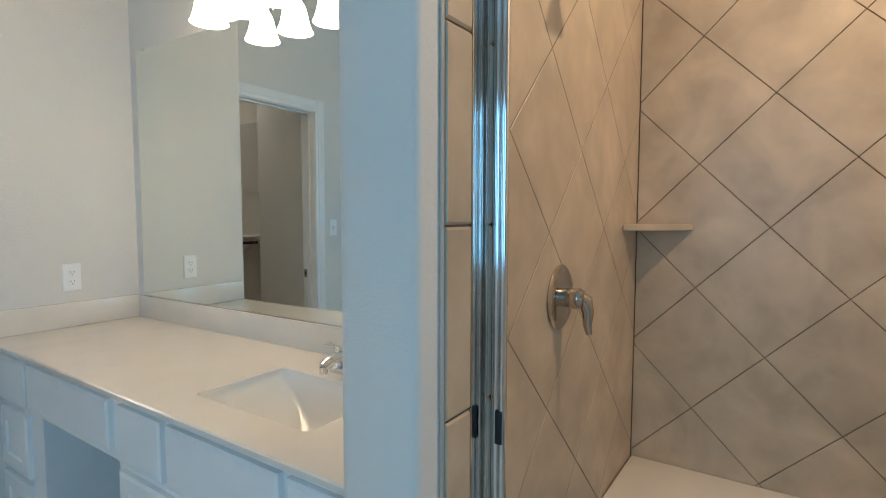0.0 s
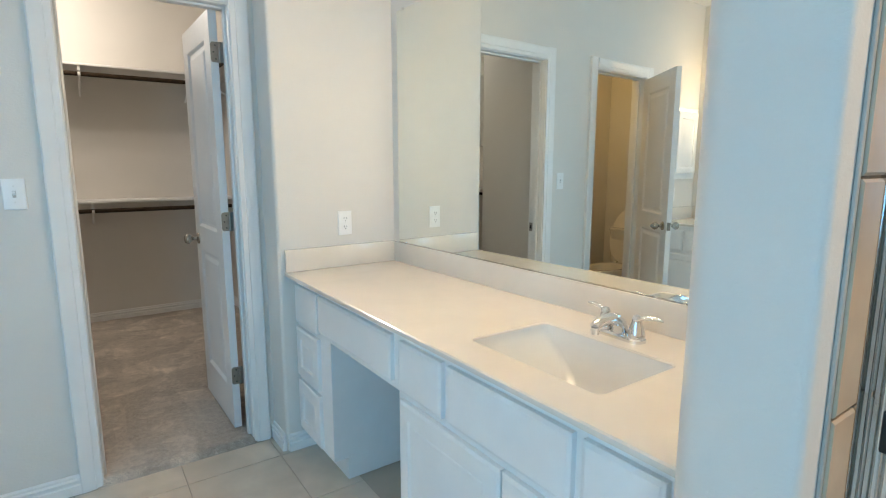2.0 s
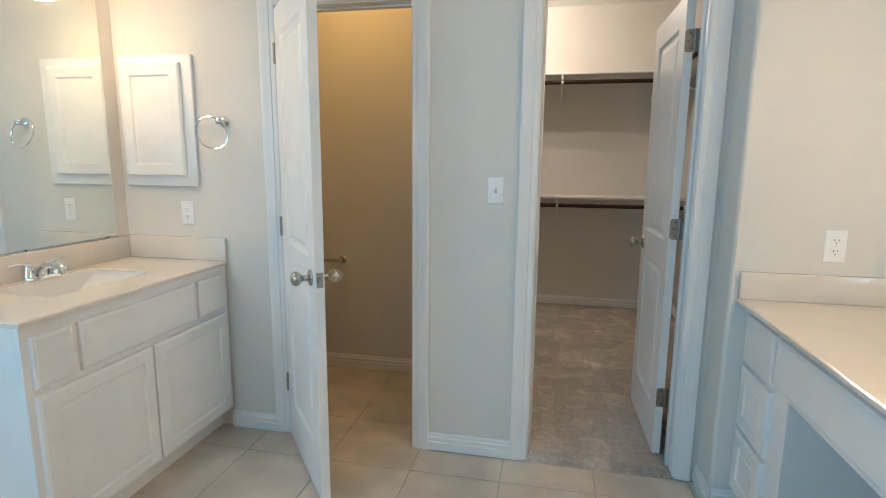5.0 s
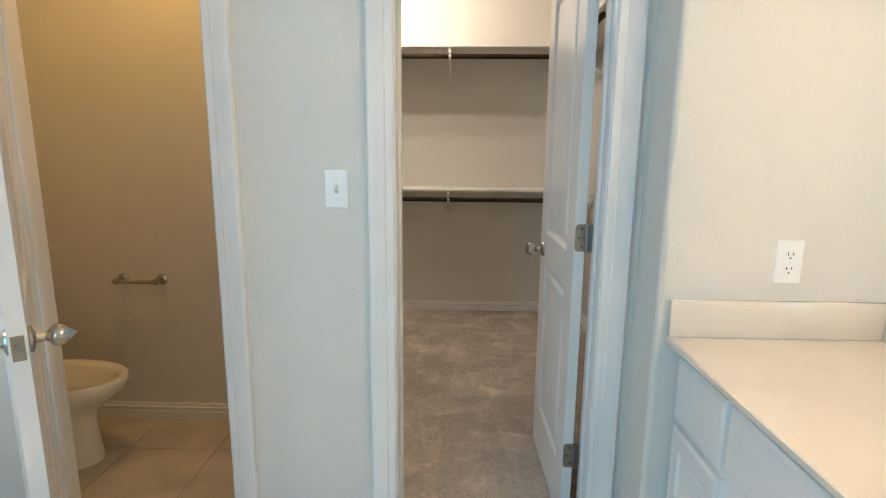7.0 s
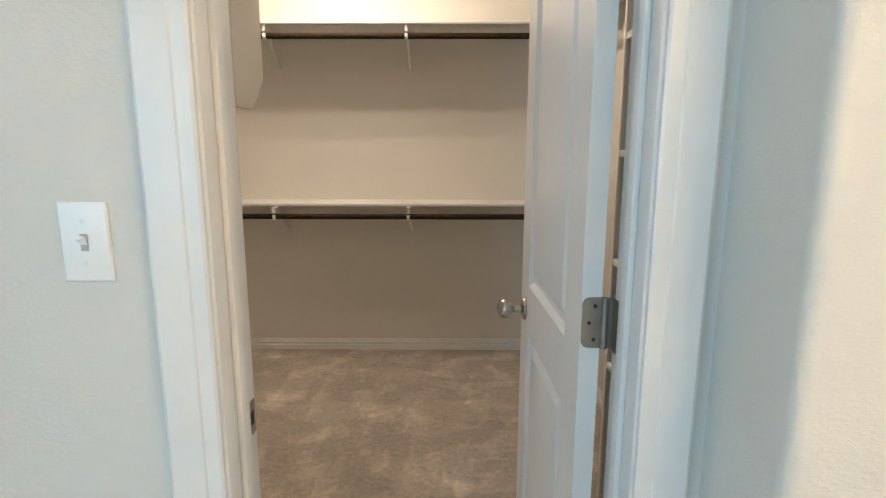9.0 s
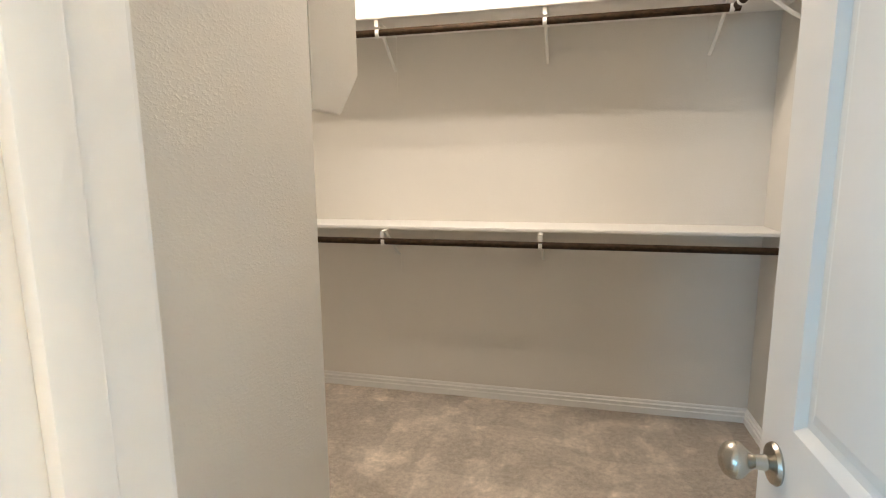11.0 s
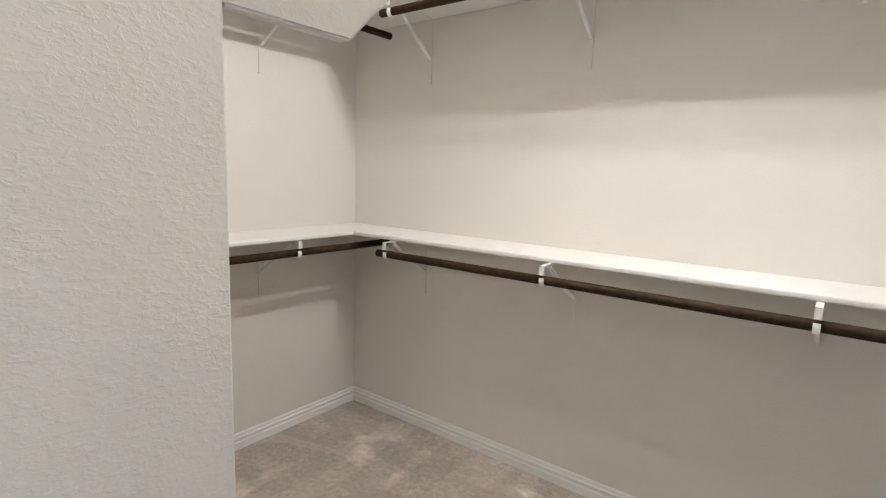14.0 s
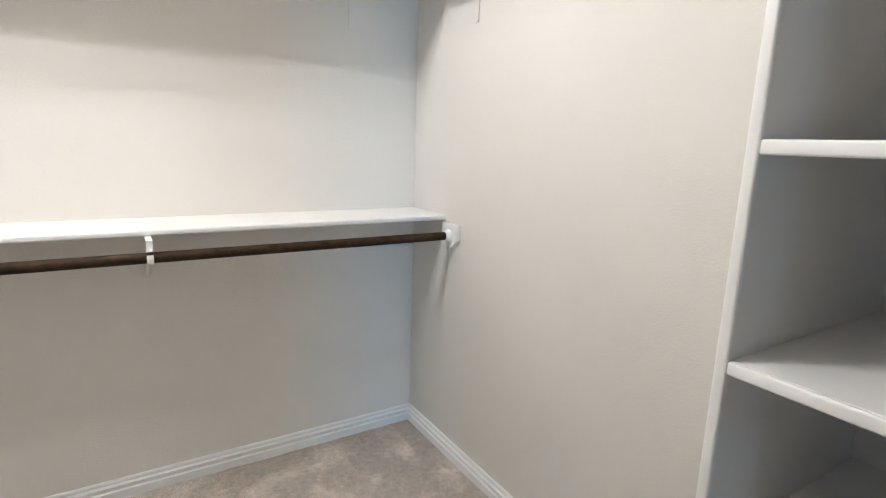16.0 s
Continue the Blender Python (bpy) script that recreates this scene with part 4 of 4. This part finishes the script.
def bracket_mesh(out, drop):
    """A pressed steel shelf and rod bracket on the wall y=0, reaching to -y, shelf at z=0."""
    w = 0.009
    arm = box((-w, -out, -0.004), (w, -0.001, -0.0005))
    box((-w, -out, -0.034), (w, -out + 0.003, -0.0005), 0, bm=arm)
    leg = box((-w, -0.0045, -drop), (w, -0.0005, -0.0045))
    brace = tube([(0, -0.004, -0.182), (0, -out * 0.34, -0.122), (0, -out * 0.80, -0.012)], 0.0082, 10)
    hook = bmesh.new()
    cy, cz, r = -out + 0.024, -0.056, 0.0195
    pts_o = [(cy + (r + 0.003) * math.sin(radians(a)), cz - (r + 0.003) * math.cos(radians(a))) for a in range(-120, 121, 20)]
    pts_i = [(cy + r * math.sin(radians(a)), cz - r * math.cos(radians(a))) for a in range(120, -121, -20)]
    prism(pts_o + pts_i, "x", -w, w, hook)
    return {"arm": arm, "wall_leg": leg, "brace": brace, "hook": hook}


def bracket(m, out, drop, label):
    ob = thing("shelf_bracket", label, "bracket", m.translation, "shelf brackets")
    ob.matrix_basis = m
    for n, bm in bracket_mesh(out, drop).items():
        p = link(n, bm, PAINT if n == "wall_leg" else STEEL)
        p.parent = ob
    return ob


first = bracket(pose(0.264, CL_N - 0.0005, Z_LOW), OUT, 0.300, "white steel bracket holding a closet shelf and rod")
for x, turn in ((-0.572, 4), (-1.380, 8.5)):   # fixed a little askew
    copy_thing(first, pose(x, CL_N - 0.001, Z_LOW, 0, 0, turn))
    copy_thing(first, pose(x, CL_N - 0.001, Z_HIGH, 0, 0, turn))
copy_thing(first, pose(0.264, CL_N - 0.0005, Z_HIGH))
copy_thing(first, pose(1.04, CL_N - 0.0005, Z_HIGH))
side = bracket(pose(CL_W + 0.0005, 4.893, Z_LOW, 0, 0, 90), 0.313, 0.300, "white steel bracket holding a side shelf and rod")
copy_thing(side, pose(CL_W + 0.0005, 4.915, Z_HIGH, 0, 0, 90))
copy_thing(side, pose(CL_E - 0.0005, 5.055, Z_HIGH, 0, 0, -90))
copy_thing(side, pose(CL_E - 0.0005, 4.25, Z_HIGH, 0, 0, -90))


def rod(a, b, label):
    tagged(link("closet_rod", tube([a, b], 0.0168, 20), ROD), label, "closet rod", "closet rods")


RY = CL_N - OUT + 0.024
RX = CL_W + 0.313 - 0.030
rod((-1.385, RY, Z_LOW - 0.056), (CL_E - 0.026, RY, Z_LOW - 0.056), "dark bronze closet rod hung under the long lower shelf")
rod((-1.385, RY, Z_HIGH - 0.056), (1.075, RY, Z_HIGH - 0.056), "dark bronze closet rod hung under the long upper shelf")
rod((RX, C_Y + 0.004, Z_LOW - 0.056), (RX, 5.480, Z_LOW - 0.056), "dark bronze closet rod hung under the lower side shelf")
rod((RX, C_Y + 0.28, Z_HIGH - 0.056), (RX, 5.470, Z_HIGH - 0.056), "dark bronze closet rod hung under the upper side shelf")
rod((CL_E - 0.289, 4.0, Z_HIGH - 0.056), (CL_E - 0.289, 5.13, Z_HIGH - 0.056), "dark bronze closet rod hung on the short upper shelf")

sock = thing("rod_socket", "white rod socket on a clipped wooden block at the wall", "rod socket", (CL_E, RY, Z_LOW - 0.05))
oct_pts = [(5.112, Z_LOW - 0.005), (5.222, Z_LOW - 0.005), (5.222, Z_LOW - 0.095), (5.150, Z_LOW - 0.105), (5.112, Z_LOW - 0.070)]
bm = prism(oct_pts, "x", CL_E - 0.0195, CL_E - 0.0005)
bmesh.ops.bevel(bm, geom=list(bm.edges), offset=0.002, segments=2, affect="EDGES")
part("block", bm, SHELF, sock)
part("cup", lathe([(0.026, 0), (0.027, 0.004), (0.023, 0.010), (0.0215, 0.022), (0.019, 0.022)], pose(CL_E - 0.0195, RY, Z_LOW - 0.056, 0, -90, 0)), PLASTIC, sock)

# shelves in the recess behind the closet door
for z in (0.605, 1.001, 1.390, 1.782):
    shelf((1.100, CLOSET_Y + 0.002, z - 0.026), (CL_E + 0.419, 3.884, z), "deep white painted shelf in the closet recess", "-x")

panel = thing("shelf_side_panel", "tall white painted side panel of the recess shelves", "side panel", (1.42, 3.894, 0.022))
part("board", box((1.112, 3.885, 0.022), (CL_E + 0.419, 3.904, TOP - 0.001), 0.001, 1), SHELF, panel)
part("edge_strip", box((1.098, 3.883, 0.022), (1.112, 3.906, TOP - 0.001), 0.005, 3), SHELF, panel)

# ---- shower ----
GAPW = 0.0018
TILE = 0.3055
HALF = TILE / math.sqrt(2)


def clip(poly, u0, u1, z0, z1):
    for axis, lim, keep in ((0, u0, 1), (0, u1, -1), (1, z0, 1), (1, z1, -1)):
        out = []
        for i, p in enumerate(poly):
            q = poly[(i + 1) % len(poly)]
            dp, dq = keep * (p[axis] - lim), keep * (q[axis] - lim)
            if dp >= 0:
                out.append(p)
            if dp * dq < 0:
                t = dp / (dp - dq)
                out.append((p[0] + t * (q[0] - p[0]), p[1] + t * (q[1] - p[1])))
        poly = out
        if len(poly) < 3:
            return []
    return poly


def area(poly):
    return 0.5 * abs(sum(a[0] * b[1] - b[0] * a[1] for a, b in zip(poly, poly[1:] + poly[:1])))


def tile_mesh(name, poly, to3, depth, mat, ease=0.0012):
    """A tile with an eased face: to3 takes (u, z, height over the bed) to the world."""
    c = (sum(p[0] for p in poly) / len(poly), sum(p[1] for p in poly) / len(poly))
    inn = []
    for p in poly:
        d = math.hypot(p[0] - c[0], p[1] - c[1]) or 1
        k = max(0, 1 - ease * 1.4 / d)
        inn.append((c[0] + (p[0] - c[0]) * k, c[1] + (p[1] - c[1]) * k))
    rings = [[to3(u, z, 0) for u, z in poly], [to3(u, z, depth - ease) for u, z in poly], [to3(u, z, depth) for u, z in inn]]
    bm = loft(rings)
    me = bpy.data.meshes.new(name)
    bm.to_mesh(me)
    bm.free()
    me.materials.append(mat)
    return me


def diamonds(parent, u0, u1, z0, z1, uc, zc, to3, depth=0.007):
    """Lays tiles on the diagonal between u0..u1, z0..z1 with a joint crossing at (uc, zc)."""
    s = HALF - GAPW
    n_u, n_z = int((u1 - u0) / HALF) + 4, int((z1 - z0) / HALF) + 4
    i0, k0 = math.floor((u0 - uc) / HALF) - 1, math.floor((z0 - zc) / HALF) - 1
    for i in range(i0, i0 + n_u):
        for k in range(k0, k0 + n_z):
            if (i + k) % 2 == 0:
                continue
            u, z = uc + i * HALF, zc + k * HALF
            poly = clip([(u - s, z), (u, z - s), (u + s, z), (u, z + s)], u0, u1, z0, z1)
            if len(poly) < 3 or area(poly) < 0.0004:
                continue
            ob = new("tile", tile_mesh("tile", poly, to3, depth, WALL_TILE))
            ob.parent = parent


bed_n = structure("wall_shower_north", box((1.111, PART_S - 0.0062, 0), (SH_E + 0.006, PART_S + 0.004, TOP - 0.001)), WALL_GROUT,
                  "tan diagonal tile wall carrying the shower valve")
bed_e = [o for o in bpy.data.objects if o.name == "wall_shower_east"][0]
diamonds(bed_n, 1.112, SH_E - 0.003, 0.0, 2.70, 2.095, 1.527, lambda u, z, h: (u, PART_S - h, z))
diamonds(bed_e, SH_S, SH_N - 0.003, 0.0, 2.70, 0.300, 1.527, lambda u, z, h: (SH_E + 0.006 - h, u, z))
# upright border tiles where the tiling ends against the painted wall
border = structure("tile_border", box((0.9236, PAINT_S - 0.0035, 0), (1.108, PAINT_S - 0.0002, 2.70)), WALL_GROUT, "narrow upright bullnose border tiles", "tile")
for k in range(-5, 5):
    z = 1.338 + 0.3055 * k
    z0, z1 = max(0.0, z + 0.002), min(2.70, z + 0.3035)
    if z1 - z0 < 0.03:
        continue
    for u0, u1 in ((0.9240, 0.9945), (1.0515, 1.1070)):
        ob = new("tile", tile_mesh("tile", [(u0, z0), (u1, z0), (u1, z1), (u0, z1)], lambda u, zz, h: (u, PAINT_S - 0.003 - h, zz), 0.006, WALL_TILE, 0.003))
        ob.parent = border
tagged(link("caulk_line", box((0.914, PAINT_S - 0.005, 0), (0.9235, PAINT_S - 0.0002, 2.70), 0.002), CAULK), "grey caulk bead beside the border tiles", "caulk", "", "structure")

jamb = thing("shower_door_jamb", "polished chrome upright jamb of the shower enclosure", "shower frame", (1.04, SH_N, 0.0))
prof = [(0.9955, 0.4584), (0.9955, 0.4525), (0.9985, 0.4525), (1.0000, 0.4540), (1.0465, 0.4540), (1.0480, 0.4525), (1.0505, 0.4525), (1.0505, 0.4584)]
part("wall_channel", prism(prof, "z", 0.10, 2.05), ALUMINIUM, jamb, smooth=20)
prof = [(1.0585, 0.4532), (1.0585, 0.4455), (1.0530, 0.4440), (1.0505, 0.4400), (1.0510, 0.4360), (1.0535, 0.4340), (1.0535, 0.4325), (1.0510, 0.4305), (1.0500, 0.4260),
        (1.0520, 0.4215), (1.0570, 0.4195), (1.0620, 0.4200), (1.0645, 0.4235), (1.0645, 0.4455), (1.0625, 0.4455), (1.0625, 0.4532)]
part("door_stile", prism(prof, "z", 0.10, 2.05), CHROME, jamb, smooth=50)
part("door_bumper", box((1.0472, 0.4225, 0.958), (1.0508, 0.4360, 1.016), 0.0012), BLACK, jamb)

bench = thing("shower_bench", "tiled shower bench with a cream cultured marble seat", "bench", (2.09, -0.15, 0))
part("seat", box((1.900, SH_S + 0.001, 0.406), (SH_E - 0.002, SH_N - 0.003, 0.438), 0.006, 3), MARBLE, bench)
body = part("body", box((1.935, SH_S + 0.001, 0), (SH_E - 0.002, SH_N - 0.003, 0.406)), WALL_GROUT, bench)
for k in range(5):
    y0 = SH_N - 0.004 - 0.3055 * k
    for z0, z1 in ((0.0, 0.09), (0.093, 0.396)):
        y1 = max(y0 - 0.3025, SH_S + 0.002)
        if y0 - y1 > 0.02:
            ob = new("tile", tile_mesh("tile", [(y1, z0), (y0, z0), (y0, z1), (y1, z1)], lambda u, z, h: (1.935 - h, u, z), 0.006, WALL_TILE))
            ob.parent, ob.matrix_parent_inverse = body, (bench.matrix_basis @ body.matrix_parent_inverse).inverted()

corner = [(SH_E - 0.002, SH_N - 0.002), (SH_E - 0.002, SH_N - 0.195), (SH_E - 0.195, SH_N - 0.002)]
bm = prism(corner, "z", 1.297, 1.319)
bmesh.ops.bevel(bm, geom=list(bm.edges), offset=0.003, segments=2, affect="EDGES")
tagged(link("corner_shelf", bm, WALL_TILE), "triangular tan stone corner shelf in the shower", "shelf")

valve = thing("shower_valve", "polished nickel shower valve with a curved lever on the tiles", "shower valve", (1.517, SH_N, 1.153))
part("escutcheon", lathe([(0.082, 0), (0.083, 0.003), (0.076, 0.008), (0.055, 0.011), (0.030, 0.013), (0.0, 0.013)], pose(1.517, SH_N - 0.0005, 1.146, 90, 0, 0), 40), NICKEL_BRIGHT, valve)
hd = part("handle", lathe([(0.024, 0), (0.024, 0.018), (0.022, 0.020), (0.022, 0.022), (0.026, 0.024), (0.027, 0.040), (0.022, 0.050), (0.010, 0.055), (0, 0.056)],
                          pose(1.517, SH_N - 0.012, 1.146, 90, 0, 0)), NICKEL_BRIGHT, valve)
part("lever", tube([(1.518, SH_N - 0.050, 1.150), (1.526, SH_N - 0.064, 1.140), (1.531, SH_N - 0.070, 1.112), (1.533, SH_N - 0.068, 1.078), (1.537, SH_N - 0.072, 1.056)],
                   [0.018, 0.019, 0.015, 0.011, 0.008], 16), NICKEL_BRIGHT, hd)

head = thing("overhead_shower", "nickel shower arm and head high on the tile wall", "shower head", (1.49, SH_N, 2.03))
part("flange", lathe([(0.030, 0), (0.030, 0.003), (0.012, 0.010)], pose(1.49, SH_N - 0.0005, 2.05, 90, 0, 0)), NICKEL, head)
part("arm", tube([(1.49, SH_N - 0.002, 2.05), (1.49, SH_N - 0.07, 2.045), (1.49, SH_N - 0.13, 2.0)], 0.0105), NICKEL, head)
part("head", lathe([(0.016, 0), (0.020, 0.02), (0.042, 0.045), (0.046, 0.055), (0.0, 0.056)], pose(1.49, SH_N - 0.125, 2.005, 145, 0, 0)), NICKEL, head)

# ---- ceiling lamps ----


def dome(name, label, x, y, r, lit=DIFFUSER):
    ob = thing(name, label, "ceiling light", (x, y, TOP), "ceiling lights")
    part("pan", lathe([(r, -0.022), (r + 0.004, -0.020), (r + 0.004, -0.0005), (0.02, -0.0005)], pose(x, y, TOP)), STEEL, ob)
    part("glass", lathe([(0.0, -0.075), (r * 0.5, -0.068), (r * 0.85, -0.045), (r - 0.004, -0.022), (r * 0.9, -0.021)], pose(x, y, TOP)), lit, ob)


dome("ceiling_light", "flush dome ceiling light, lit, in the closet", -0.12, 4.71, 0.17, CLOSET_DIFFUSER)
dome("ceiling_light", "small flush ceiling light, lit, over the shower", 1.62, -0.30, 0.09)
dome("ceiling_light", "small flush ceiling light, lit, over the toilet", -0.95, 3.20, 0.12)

# ---- floor tiles ----
FT = 0.402


def floor_tiles(parent, x0, x1, y0, y1):
    full = None
    for i in range(-6, 8):
        for k in range(-9, 4):
            gx, gy = 0.045 + i * FT, 2.545 + k * FT
            poly = clip([(gx + GAPW, gy + GAPW), (gx + FT - GAPW, gy + GAPW), (gx + FT - GAPW, gy + FT - GAPW), (gx + GAPW, gy + FT - GAPW)], x0, x1, y0, y1)
            if len(poly) < 3 or area(poly) < 0.0005:
                continue
            if area(poly) > 0.98 * (FT - 2 * GAPW) ** 2:
                if full is None:
                    h = FT / 2 - GAPW
                    full = tile_mesh("tile", [(-h, -h), (h, -h), (h, h), (-h, h)], lambda u, v, z: (u, v, z - 0.0045), 0.0045, FLOOR_TILE)
                ob = new("tile", full)
                ob.location = (gx + FT / 2, gy + FT / 2, 0)
            else:
                ob = new("tile", tile_mesh("tile", poly, lambda u, v, z: (u, v, z - 0.0045), 0.0045, FLOOR_TILE))
            ob.parent = parent


floor_tiles(floor, WEST, 1.08, -1.1, 2.724)
floor_tiles(floor_wc, WC_W, WC_E, CLOSET_Y - 0.137, WC_N)
